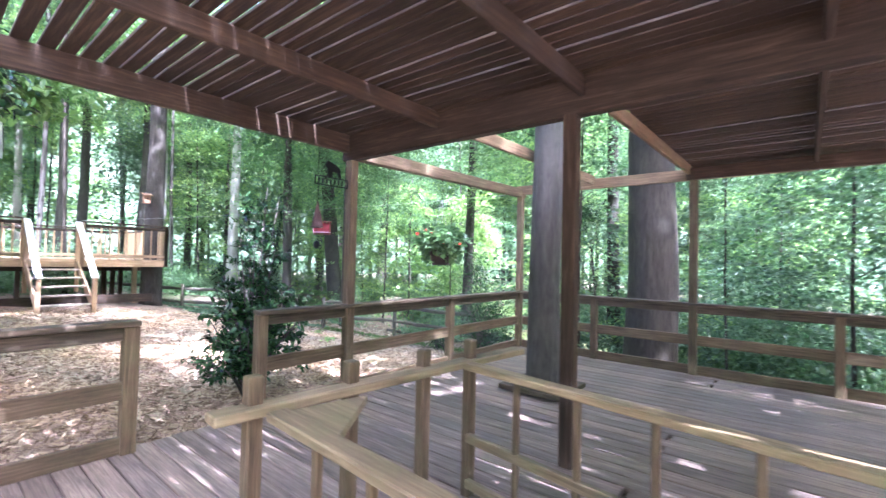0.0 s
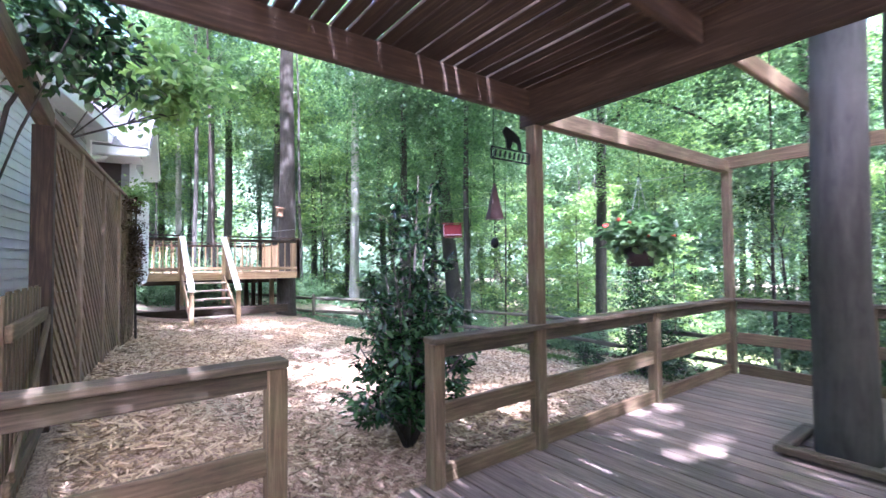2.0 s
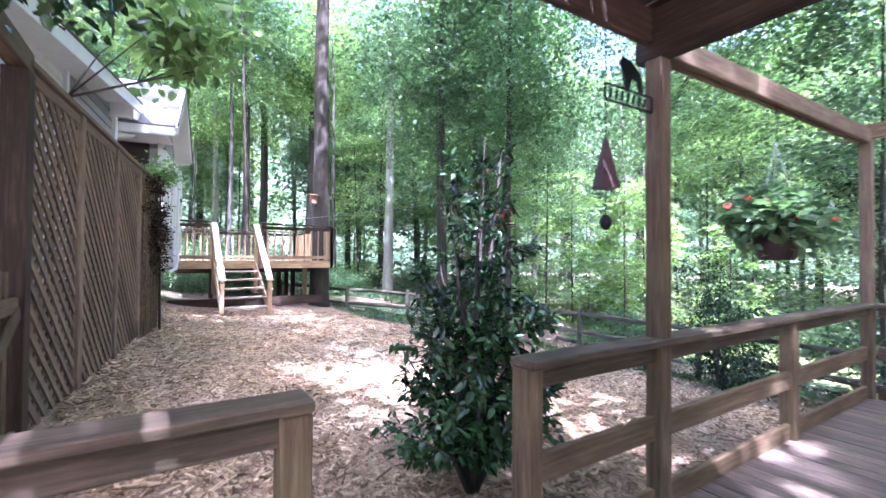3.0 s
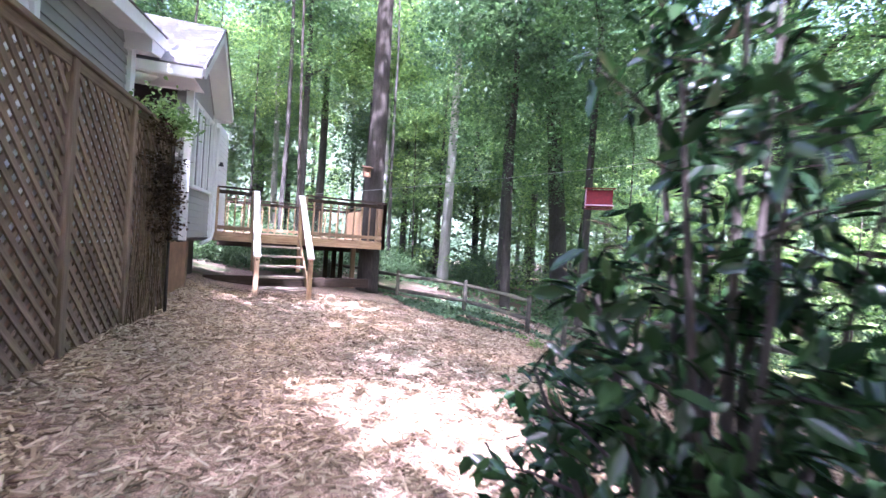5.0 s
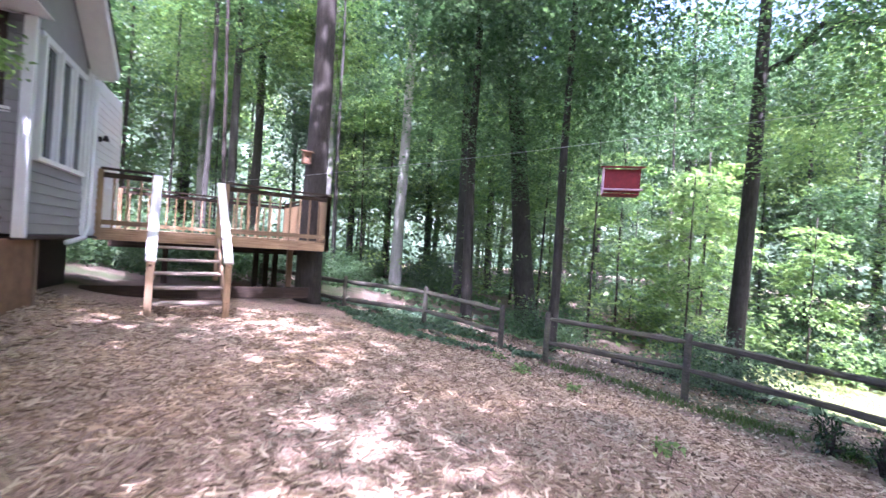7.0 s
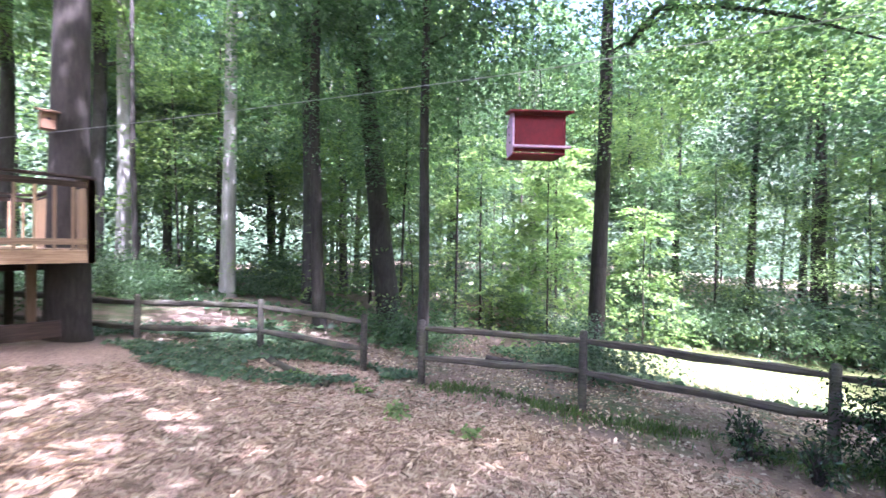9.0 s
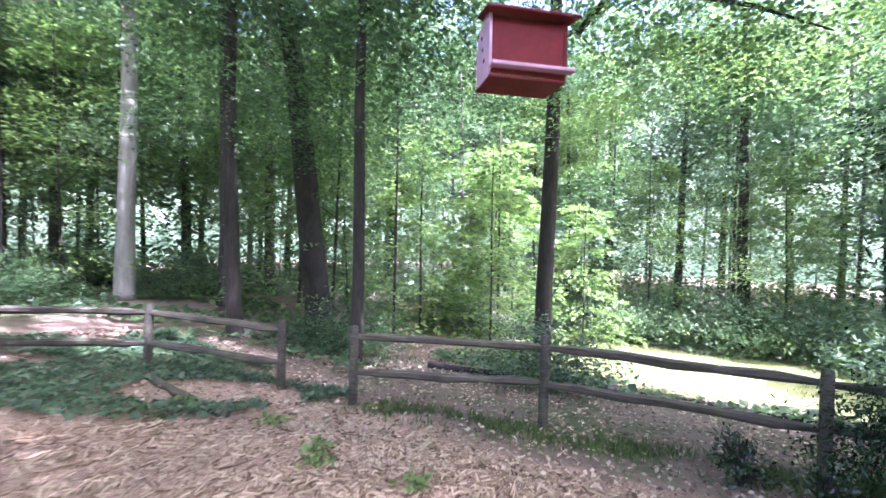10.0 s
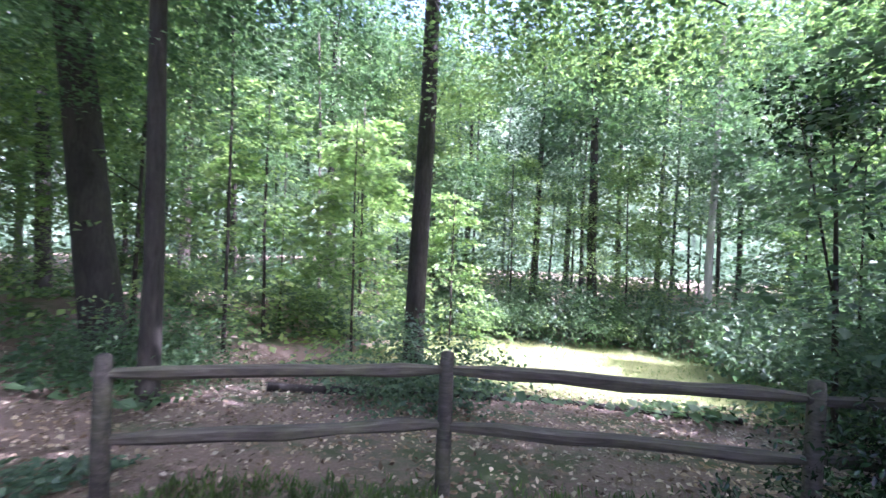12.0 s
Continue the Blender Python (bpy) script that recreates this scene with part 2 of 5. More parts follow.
def leaves_mesh(name, base, way, normal, size, material, width=0.32, fold=0.12, fine=False):
    """Many small leaves in one mesh: each a folded blade from its base along its way; fine ones have a rounder outline and a droop."""
    n = len(base)
    side = np.cross(way, normal)
    side /= np.maximum(np.linalg.norm(side, axis=1, keepdims=True), 1e-6)
    s = size[:, None]
    lift = normal * s * fold
    if fine:
        prof = ((0.0, 0.0, 0.0), (0.30, 0.85, 1.0), (0.68, 0.80, 0.6), (1.0, 0.0, -0.6), (0.68, -0.80, 0.6), (0.30, -0.85, 1.0))
        quads = ((0, 1, 2, 3), (0, 3, 4, 5))
    else:
        prof = ((0.0, 0.0, 0.0), (0.5, 1.0, 1.0), (1.0, 0.0, 0.0), (0.5, -1.0, 1.0))
        quads = ((0, 1, 2), (0, 2, 3))
    k, c = len(prof), len(quads[0])
    v = np.empty((n, k, 3))
    for j, (along, out, up) in enumerate(prof):
        v[:, j] = base + way * s * along + side * s * width * out + lift * up
    me = bpy.data.meshes.new(name)
    me.vertices.add(k * n)
    me.vertices.foreach_set("co", v.ravel())
    i = np.arange(n)[:, None] * k
    corner = np.concatenate([i + list(q) for q in quads], 1).ravel()
    me.loops.add(2 * c * n)
    me.loops.foreach_set("vertex_index", corner)
    me.polygons.add(2 * n)
    me.polygons.foreach_set("loop_start", np.arange(2 * n) * c)
    me.update()
    me.materials.append(material)
    return me


def unit(v):
    return v / np.maximum(np.linalg.norm(v, axis=1, keepdims=True), 1e-6)


def layered_crown(name, seed, z0, z1, radius, sprays, per, size, material, flat=0.10, droop=0.15, shape=0.8):
    """Leaves in flat sprays round a stem, as beeches and hemlocks hold them."""
    r = np.random.RandomState(seed)
    base, way = [], []
    for k in range(sprays):
        f = r.rand()
        z = z0 + (z1 - z0) * f
        reach = radius * (1 - shape * f) * (0.55 + 0.45 * r.rand())
        a = r.rand() * 2 * np.pi
        out = np.array([np.cos(a), np.sin(a), 0])
        t = np.sqrt(r.rand(per))
        lat = (r.rand(per) - 0.5) * reach * 0.75 * (0.35 + t)
        crossd = np.array([-out[1], out[0], 0])
        p = out * (t * reach)[:, None] + crossd * lat[:, None]
        p[:, 2] += z - droop * reach * t ** 2 + r.randn(per) * flat
        base.append(p)
        w = out[None] + crossd[None] * (np.sign(lat) * 0.7)[:, None] + r.randn(per, 3) * 0.35
        w[:, 2] -= 0.25
        way.append(w)
    base, way = np.concatenate(base), unit(np.concatenate(way))
    nrm = r.randn(len(base), 3) * 0.45 + [0, 0, 1]
    nrm = unit(nrm - way * np.sum(nrm * way, 1, keepdims=True))
    return leaves_mesh(name, base, way, nrm, size * (0.6 + 0.8 * r.rand(len(base))), material)


def clump_crown(name, seed, extent, clumps, per, spread, size, material, hollow=0.3, fine=False):
    """Leaves in loose clumps through an ellipsoid, with gaps between them."""
    r = np.random.RandomState(seed)
    c = unit(r.randn(clumps, 3)) * (hollow + (1 - hollow) * r.rand(clumps, 1)) * np.array(extent)
    k = np.repeat(np.arange(clumps), per)
    base = c[k] + r.randn(len(k), 3) * spread * np.array([1, 1, 0.45])
    way = unit(r.randn(len(k), 3) * [1, 1, 0.5] + unit(c[k]) * 0.5 + [0, 0, -0.3])
    nrm = r.randn(len(k), 3) * 0.5 + [0, 0, 1]
    nrm = unit(nrm - way * np.sum(nrm * way, 1, keepdims=True))
    return leaves_mesh(name, base, way, nrm, size * (0.6 + 0.8 * r.rand(len(k))), material, fine=fine)


def smooth_step(a, b, x):
    t = min(1, max(0, (x - a) / (b - a)))
    return t * t * (3 - 2 * t)


def ground_z(x, y):
    """The lie of the land: a level yard that falls away past the path towards the woods."""
    s = y - 4.0
    fall = math.log1p(math.exp(min(s * 1.5, 40))) / 1.5
    k = 0.178 - 0.10 * smooth_step(-13, -24, x) if x < -13 else 0.178
    k *= 1 - 0.45 * smooth_step(24, 40, y)
    fall = min(fall, 12) + 0.66 * min(max(0, fall - 12), 14)
    z = 0.09 - 0.17 * smooth_step(0.4, 2.6, y) - k * fall
    z -= 0.12 * smooth_step(-4.6, -3.9, x)
    z += 0.13 * smooth_step(1.5, 0.4, y) * smooth_step(-5.0, -6.5, x)
    return z + 0.02 * noise.noise(Vector((x * 0.9, y * 0.9, 0)))

# ---- ground ----
def build_ground():
    """One sheet, fine near the walk and coarse far away."""
    def axis(lo, hi, step, far):
        near = np.arange(lo, hi + step / 2, step)
        out = np.array([1.0, 2.5, 5, 9, 15, 25, 45, 90, 200, 500])
        out = out[out <= far]
        return np.concatenate([lo - out[::-1], near, hi + out])
    xs, ys = axis(-26, 6, 0.4, 500), axis(-6, 32, 0.4, 500)
    verts = [(x, y, ground_z(x, y)) for y in ys for x in xs]
    w = len(xs)
    faces = [(j * w + i, j * w + i + 1, (j + 1) * w + i + 1, (j + 1) * w + i) for j in range(len(ys) - 1) for i in range(w - 1)]
    me = bpy.data.meshes.new("ground")
    me.from_pydata(verts, [], faces)
    me.polygons.foreach_set("use_smooth", [True] * len(me.polygons))
    me.materials.append(M_GROUND)
    tagged(new("ground", me), "mulched yard sloping to leaf litter and lawn", "ground", kind="structure")


build_ground()


# ---- pergola deck ----
DX0, DX1, DY0, DY1 = -3.76, 4.6, -3.6, 6.70
TOP = 2.43
RAIL_X = -3.69
BACK_Y = 6.63
ROW_Y = 3.07


def rail_run(name, a, b, posts, label, cap_w=0.14):
    """A deck railing from a to b (x, y): posts, a flat cap on a board, a middle and a bottom board."""
    a, b = Vector((*a, 0)), Vector((*b, 0))
    d = (b - a).normalized()
    n = Vector((d.y, -d.x, 0))
    t = thing(name, a, label, "railing", "deck railings")
    up = Vector((0, 0, 1))
    beam("rail_cap", a - d * 0.05 + up * 0.905, b + d * 0.05 + up * up * 0.905, cap_w, 0.038, M_CAP, t)
    for z, h, nm in ((0.835, 0.09, "top_board"), (0.44, 0.13, "middle_board"), (0.06, 0.12, "bottom_board")):
        beam(nm, a + up * z - n * 0.012, b + up * z - n * 0.012, 0.038, h, M_CAP if z > 0.7 else M_RAIL, t)
    for p in posts:
        q = a + d * p
        beam("post", q - n * 0.012 + Vector((0, 0, -0.5)), q - n * 0.012 + up * 0.884, 0.10, 0.092, M_RAIL, t, up=d)
    return t


rail_run("deck_railing", (RAIL_X, 2.12), (RAIL_X, 6.58), [0.0, 2.68], "weathered wooden deck railing with a flat cap board")
rail_run("deck_railing", (RAIL_X, 1.14), (RAIL_X, -3.5), [0.0, 1.6, 3.2], "weathered wooden deck railing striped by slat shadows")
rail_run("deck_railing", (-3.62, BACK_Y), (4.5, BACK_Y), [1.2, 3.92, 5.25, 6.6], "weathered wooden deck railing facing the woods")


def pergola():
    t = thing("pergola", (RAIL_X, ROW_Y, 0), "brown wooden pergola with a slatted board roof", "pergola")
    def post(x, y, top=TOP):
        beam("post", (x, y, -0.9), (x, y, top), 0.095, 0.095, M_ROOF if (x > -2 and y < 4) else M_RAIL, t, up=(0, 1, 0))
    for x, y, top in ((RAIL_X, ROW_Y, TOP), (-1.26, ROW_Y, TOP + 0.02), (1.9, ROW_Y, TOP), (4.4, ROW_Y, TOP), (RAIL_X, BACK_Y, 2.5), (-1.12, BACK_Y, 2.56), (1.9, BACK_Y, 2.5), (4.4, BACK_Y, 2.5), (RAIL_X, -3.4, TOP), (4.4, -3.4, TOP)):
        post(x, y, top)
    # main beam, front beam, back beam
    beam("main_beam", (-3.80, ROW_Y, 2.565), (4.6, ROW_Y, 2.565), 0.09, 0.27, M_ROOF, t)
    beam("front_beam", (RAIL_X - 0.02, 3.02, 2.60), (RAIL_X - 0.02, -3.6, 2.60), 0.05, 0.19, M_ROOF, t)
    beam("side_beam", (RAIL_X + 0.02, ROW_Y + 0.05, 2.52), (RAIL_X + 0.02, BACK_Y + 0.1, 2.56), 0.045, 0.14, M_RAIL, t)
    beam("side_beam", (RAIL_X - 0.035, ROW_Y + 0.05, 2.52), (RAIL_X - 0.035, BACK_Y + 0.1, 2.56), 0.045, 0.14, M_RAIL, t)
    beam("back_beam", (RAIL_X - 0.15, BACK_Y, 2.60), (4.6, BACK_Y, 2.60), 0.05, 0.15, M_RAIL, t)
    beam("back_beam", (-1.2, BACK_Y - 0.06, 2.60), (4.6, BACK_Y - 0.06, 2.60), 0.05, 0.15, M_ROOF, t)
    # joists under the slats
    for x in (-2.47, -1.17, 0.1, 1.4, 2.7, 4.0):
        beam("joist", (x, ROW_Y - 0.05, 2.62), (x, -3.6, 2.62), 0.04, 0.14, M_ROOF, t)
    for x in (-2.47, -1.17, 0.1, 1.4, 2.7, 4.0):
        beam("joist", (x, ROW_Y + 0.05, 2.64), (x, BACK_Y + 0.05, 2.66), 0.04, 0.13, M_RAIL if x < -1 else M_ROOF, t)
    # slats: the boards lie closer near the main beam than over the open side
    r = random.Random(3)
    y, k = ROW_Y + 0.02, 0
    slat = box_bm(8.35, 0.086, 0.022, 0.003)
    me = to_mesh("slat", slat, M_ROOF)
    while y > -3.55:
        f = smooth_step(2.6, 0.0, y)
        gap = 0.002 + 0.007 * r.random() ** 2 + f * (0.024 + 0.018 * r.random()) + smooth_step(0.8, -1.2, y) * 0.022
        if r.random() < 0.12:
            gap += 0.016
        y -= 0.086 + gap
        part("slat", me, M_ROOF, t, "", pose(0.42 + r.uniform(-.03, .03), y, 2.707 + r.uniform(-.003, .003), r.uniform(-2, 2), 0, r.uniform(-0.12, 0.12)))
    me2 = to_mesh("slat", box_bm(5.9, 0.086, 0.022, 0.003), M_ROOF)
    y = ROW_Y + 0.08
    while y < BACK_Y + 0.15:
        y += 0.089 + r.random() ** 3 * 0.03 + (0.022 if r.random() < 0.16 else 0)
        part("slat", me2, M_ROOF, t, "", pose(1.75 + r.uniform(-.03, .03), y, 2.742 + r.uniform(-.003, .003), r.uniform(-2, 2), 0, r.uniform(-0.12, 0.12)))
    return t


pergola()


def guard_rail():
    """The low railing round the steps in the deck: two baluster sides joined by a cross board."""
    t = thing("stair_guard", (-1.5, 1.6, 0), "yellowish treated-pine guard railing with thin balusters", "railing")
    Z = 0.80
    near, far = (-1.56, 1.05), (-1.50, 2.22)
    beam("cross_board", (-1.66, 0.84, Z), (-1.50, 2.80, Z), 0.10, 0.04, M_TREATED, t)
    for (x, y), (x1, y1) in ((near, (0.55, 0.90)), (far, (0.95, 1.86))):
        beam("top_rail", (x, y, Z - 0.006), (x1, y1, Z - 0.006), 0.09, 0.036, M_TREATED, t)
        beam("bottom_rail", (x, y, 0.38), (x1, y1, 0.38), 0.04, 0.05, M_TREATED, t)
        for k in range(1, 7):
            f = k / 7
            beam("baluster", (x + (x1 - x) * f, y + (y1 - y) * f, 0.10), (x + (x1 - x) * f, y + (y1 - y) * f, Z - 0.022), 0.032, 0.032, M_RAIL, t, up=(0, 1, 0))
        beam("lower_rail", (x, y, 0.12), (x1, y1, 0.12), 0.04, 0.05, M_TREATED, t)
        beam("end_post", (x1, y1, 0), (x1, y1, 0.92), 0.085, 0.085, M_TREATED, t, up=(0, 1, 0))
    for x, y, z in ((-1.67, 1.01, 0.93), (-1.64, 1.47, 0.92), (-1.61, 1.95, 0.91), (-1.55, 2.30, 0.93)):
        beam("post", (x, y, 0), (x, y, z), 0.062, 0.062, M_RAIL, t, up=(0, 1, 0))
    bm = bmesh.new()
    tri = [(-1.53, 1.07), (-1.18, 1.05), (-1.46, 1.42)]
    lo = [bm.verts.new((x, y, Z - 0.025)) for x, y in tri]
    hi = [bm.verts.new((x, y, Z + 0.008)) for x, y in tri]
    bm.faces.new(hi), bm.faces.new(lo[::-1])
    for i in range(3):
        j = (i + 1) % 3
        bm.faces.new((lo[i], lo[j], hi[j], hi[i]))
    part("corner_brace", bm, M_TREATED, t)
    return t


guard_rail()


def sign_bracket():
    """A black cut-metal plant bracket with an animal outline over a framed plate, fixed to the post."""
    t = thing("metal_sign", (RAIL_X, 2.80, 2.12), "black cut-metal sign bracket fixed to the corner post", "sign")
    y0, y1 = 3.01, 2.62
    for z in (2.13, 2.21):
        beam("bar", (RAIL_X, y0, z), (RAIL_X, y1, z), 0.008, 0.012, M_BLACK, t, bevel=0.001)
    for y in (y0, y1):
        beam("bar", (RAIL_X, y, 2.13), (RAIL_X, y, 2.21), 0.008, 0.012, M_BLACK, t, bevel=0.001, up=(0, 1, 0))
    for k in range(7):
        y = y1 + 0.035 + k * 0.047
        beam("letter_bar", (RAIL_X, y, 2.145), (RAIL_X, y + 0.012, 2.195), 0.006, 0.018, M_BLACK, t, bevel=0.001, up=(0, 1, 0))
    bm = bmesh.new()
    outline = [(0.0, 0.0), (0.03, 0.0), (0.05, 0.05), (0.10, 0.06), (0.12, 0.0), (0.16, 0.0), (0.17, 0.07), (0.20, 0.12), (0.17, 0.16), (0.12, 0.15), (0.07, 0.13), (0.02, 0.10)]
    a = [bm.verts.new((-0.004, -v * 1.0 + 0.13, z)) for v, z in outline]
    b = [bm.verts.new((0.004, -v * 1.0 + 0.13, z)) for v, z in outline]
    bm.faces.new(a), bm.faces.new(b[::-1])
    for i in range(len(a)):
        j = (i + 1) % len(a)
        bm.faces.new((a[i], b[i], b[j], a[j]))
    part("cut_out", bm, M_BLACK, t, "black animal silhouette", Matrix.Translation((RAIL_X, 2.80, 2.216)))


sign_bracket()


def cone_bm(r0, r1, h, sides=20):
    bm = bmesh.new()
    bmesh.ops.create_cone(bm, cap_ends=True, segments=sides, radius1=r0, radius2=r1, depth=h, matrix=Matrix.Translation((0, 0, h / 2)))
    return bm


def wind_chime():
    x, y = -3.74, 2.69
    t = thing("wind_bell", (x, y, 1.5), "dark rusty metal wind bell hanging on a cord", "wind chime")
    part("bell", cone_bm(0.075, 0.008, 0.26, 4), M_BELL, t, "", pose(x, y, 1.70, 0, 0, 20))
    part("cord", tube_bm([(x, y, 1.5), (x, y, 2.0), (x, y, 2.52)], [0.003] * 3, 5), M_BLACK, t)
    bm = bmesh.new()
    bmesh.ops.create_icosphere(bm, subdivisions=2, radius=0.032, matrix=Matrix.Diagonal((1, 1, 1.3, 1)))
    part("clapper", bm, M_BLACK, t, "", Matrix.Translation((x, y, 1.53)), True)


wind_chime()


def hanging_basket():
    x, y = RAIL_X, 4.56
    t = thing("hanging_basket", (x, y, 1.36), "hanging basket of green leaves with red flowers", "hanging plant")
    bm = cone_bm(0.11, 0.16, 0.19, 24)
    part("pot", bm, M_DARK, t, "dark brown plastic pot", Matrix.Translation((x, y, 1.34)), True)
    for k in range(3):
        a = k * 2.1
        part("hanger", tube_bm([(x + 0.155 * math.cos(a), y + 0.155 * math.sin(a), 1.53), (x, y, 2.2)], [0.003] * 2, 5), M_WIRE, t)
    part("hook", tube_bm([(x, y, 2.2), (x + 0.015, y, 2.33), (x, y, 2.48)], [0.004] * 3, 5), M_BLACK, t)
    part("foliage", clump_crown("basket_leaves", 11, (0.30, 0.30, 0.22), 60, 26, 0.07, 0.085, M_LEAF, fine=True), M_LEAF, t, "green trailing leaves", Matrix.Translation((x, y, 1.62)))
    r = random.Random(5)
    for k in range(9):
        a, rad = r.uniform(0, 6.28), r.uniform(0.18, 0.36)
        bm = bmesh.new()
        for j in range(6):
            b = j * math.pi / 3
            c = Vector((math.cos(b) * 0.016, math.sin(b) * 0.016, 0))
            bmesh.ops.create_icosphere(bm, subdivisions=1, radius=0.014, matrix=Matrix.Translation(c) @ Matrix.Diagonal((1, 1, 0.45, 1)))
        part("flower", bm, M_FLOWER, t, "red flower", pose(x + rad * math.cos(a), y + rad * math.sin(a), r.uniform(1.52, 1.80), r.uniform(-60, 60), r.uniform(-60, 60)))


hanging_basket()


# ---- trees ----
def trunk_path(base, h, lean, seed, n=9, wob=0.10):
    r = random.Random(seed)
    pts = []
    dx = dy = 0.0
    for i in range(n):
        f = i / (n - 1)
        if 0 < i:
            dx += r.uniform(-wob, wob) * h / 30
            dy += r.uniform(-wob, wob) * h / 30
        pts.append(Vector((base[0] + lean[0] * f * h + dx, base[1] + lean[1] * f * h + dy, base[2] + f * h)))
    return pts


CROWNS = {}


def crown_mesh(key):
    if key in CROWNS:
        return CROWNS[key]
    kind, v = key
    if kind == "tall":
        me = clump_crown("crown_leaves", 20 + v, (3.6, 3.6, 4.2), 96, 72, 0.5, 0.165, (M_LEAF, M_LEAF_LIGHT, M_LEAF_COOL)[v % 3], 0.25)
    elif kind == "beech":
        me = layered_crown("spray_leaves", 40 + v, 0.9, 7.5, 3.2, 80, 76, 0.122, (M_LEAF_LIGHT, M_LEAF, M_LEAF_COOL)[v % 3], 0.10, 0.18, 0.62)
    elif kind == "shade_canopy":
        # wide crowns added overhead to shade yard, deck and trees
        me = clump_crown("canopy_leaves", 30 + v, (4.6, 4.6, 2.4), 80, 56, 0.55, 0.30, (M_LEAF, M_LEAF_LIGHT)[v % 2], 0.15)
    elif kind == "spray":
        me = layered_crown("bright_sprays", 55 + v, 0.6, 7.0, 3.0, 52, 64, 0.19, M_LEAF_LIGHT, 0.05, 0.22, 0.6)
    elif kind == "far":
        me = layered_crown("far_leaves", 50 + v, 0.3, 10.0, 3.4, 70, 62, 0.235, (M_LEAF_LIGHT, M_LEAF, M_LEAF_COOL)[v % 3], 0.18, 0.18, 0.45)
    elif kind == "shrub":
        me = clump_crown("shrub_leaves", 60 + v, (1.5, 1.5, 0.8), 70, 80, 0.26, 0.076, (M_LEAF, M_LEAF_COOL)[v % 2], 0.2)
    else:
        me = layered_crown("high_sprays", 80 + v, -2.5, 3.5, 4.2, 66, 120, 0.118, (M_LEAF_LIGHT, M_LEAF)[v % 2], 0.14, 0.2, 0.3)
    CROWNS[key] = me
    return me


def tree(base, r0, h, bark_m, lean=(0, 0), crowns=(), seed=0, label="tall woodland tree with a leafy crown", group="woodland trees", limbs=4, limb_from=0.45, sides=12, flare=1.35):
    """A trunk that tapers from a flared foot, limbs, and crowns (key, height, scale, dx, dy)."""
    base = Vector((base[0], base[1], ground_z(base[0], base[1]) - 0.15 if len(base) < 3 else base[2]))
    t = thing("tree", base, label, "tree", group)
    pts = trunk_path(base, h, lean, seed)
    low = [pts[0], pts[0].lerp(pts[1], 0.12), pts[0].lerp(pts[1], 0.35)]
    radii = [r0 * flare, r0 * (1 + (flare - 1) * 0.35), r0 * 1.03] + [r0 * (1 - 0.62 * i / 8) for i in range(1, 9)]
    part("trunk", tube_bm(low + pts[1:], radii, sides, 0.05, seed), bark_m, t, "", Matrix(), True)
    r = random.Random(seed + 7)
    for k in range(limbs):
        f = limb_from + (1 - limb_from) * (k + 0.5) / limbs * 0.9
        i = f * 8
        p = pts[int(i)].lerp(pts[min(8, int(i) + 1)], i - int(i))
        a = r.uniform(0, 6.28)
        L = h * r.uniform(0.10, 0.18)
        d = Vector((math.cos(a), math.sin(a), r.uniform(0.3, 0.8)))
        q = [p, p + d * L * 0.5 + Vector((0, 0, 0.05 * L)), p + d * L + Vector((0, 0, 0.18 * L))]
        rr = r0 * (1 - 0.62 * f) * 0.42
        part("limb", tube_bm(q, [rr, rr * 0.65, rr * 0.25], 6, 0.05, k), bark_m, t, "", Matrix(), True)
    for key, z, s, dx, dy in crowns:
        f = min(1, z / h)
        i = f * 8
        p = pts[min(7, int(i))].lerp(pts[min(8, int(i) + 1)], i - int(i))
        me = crown_mesh(key)
        part("crown", me, None, t, "", Matrix.Translation((p.x + dx, p.y + dy, base.z + z)) @ pose(0, 0, 0, 0, 0, seed * 77 % 360) @ Matrix.Diagonal((s, s, s, 1)))
    return t


# the two trees that grow beside the pergola, with shade crowns added overhead
tree((-2.23, 4.62, -0.9), 0.185, 16, M_BARK_GREY, (0.005, 0.01), ((("shade_canopy", 0), 11.5, 0.7, 0.8, -1.0), (("shade_canopy", 1), 13.0, 1.0, -3.0, -0.5)), 1, "grey tree trunk growing up through the deck", "", 3, 0.7, 20, 1.1)
tree((-2.15, 8.5), 0.44, 19, M_BARK_BROWN, (0.0, 0.0), ((("shade_canopy", 0), 13, 1.0, -3, 0), (("shade_canopy", 1), 15, 1.0, 3, -2), (("shade_canopy", 0), 13, 0.5, -5.4, -3.3)), 2, "thick brown tree trunk behind the deck railing", "", 3, 0.7, 24, 1.15)


def trunk_collar(x, y, r):
    t = thing("trunk_collar", (x, y, 0.02), "dark board frame round the trunk on the deck", "board frame")
    for dx, dy in ((1, 0), (-1, 0), (0, 1), (0, -1)):
        a = Vector((x + dx * r - dy * (r + 0.04), y + dy * r - dx * (r - 0.04), 0.05))
        b = Vector((x + dx * r + dy * (r + 0.04), y + dy * r + dx * (r - 0.04), 0.05))
        beam("board", a, b, 0.085, 0.05, M_CAP, t)


trunk_collar(-2.23, 4.62, 0.31)
# the tree beside the house deck, a crown added aside to shade it
tree((-16.5, 5.15), 0.29, 22, M_BARK_BROWN, (-0.004, 0.008), ((("tall", 1), 15, 1.1, 0, 0), (("shade_canopy", 0), 13, 1.0, 6.0, -3.5)), 3, "tall brown tree standing at the corner of the raised deck", "", 4, 0.4, 18, 1.25)
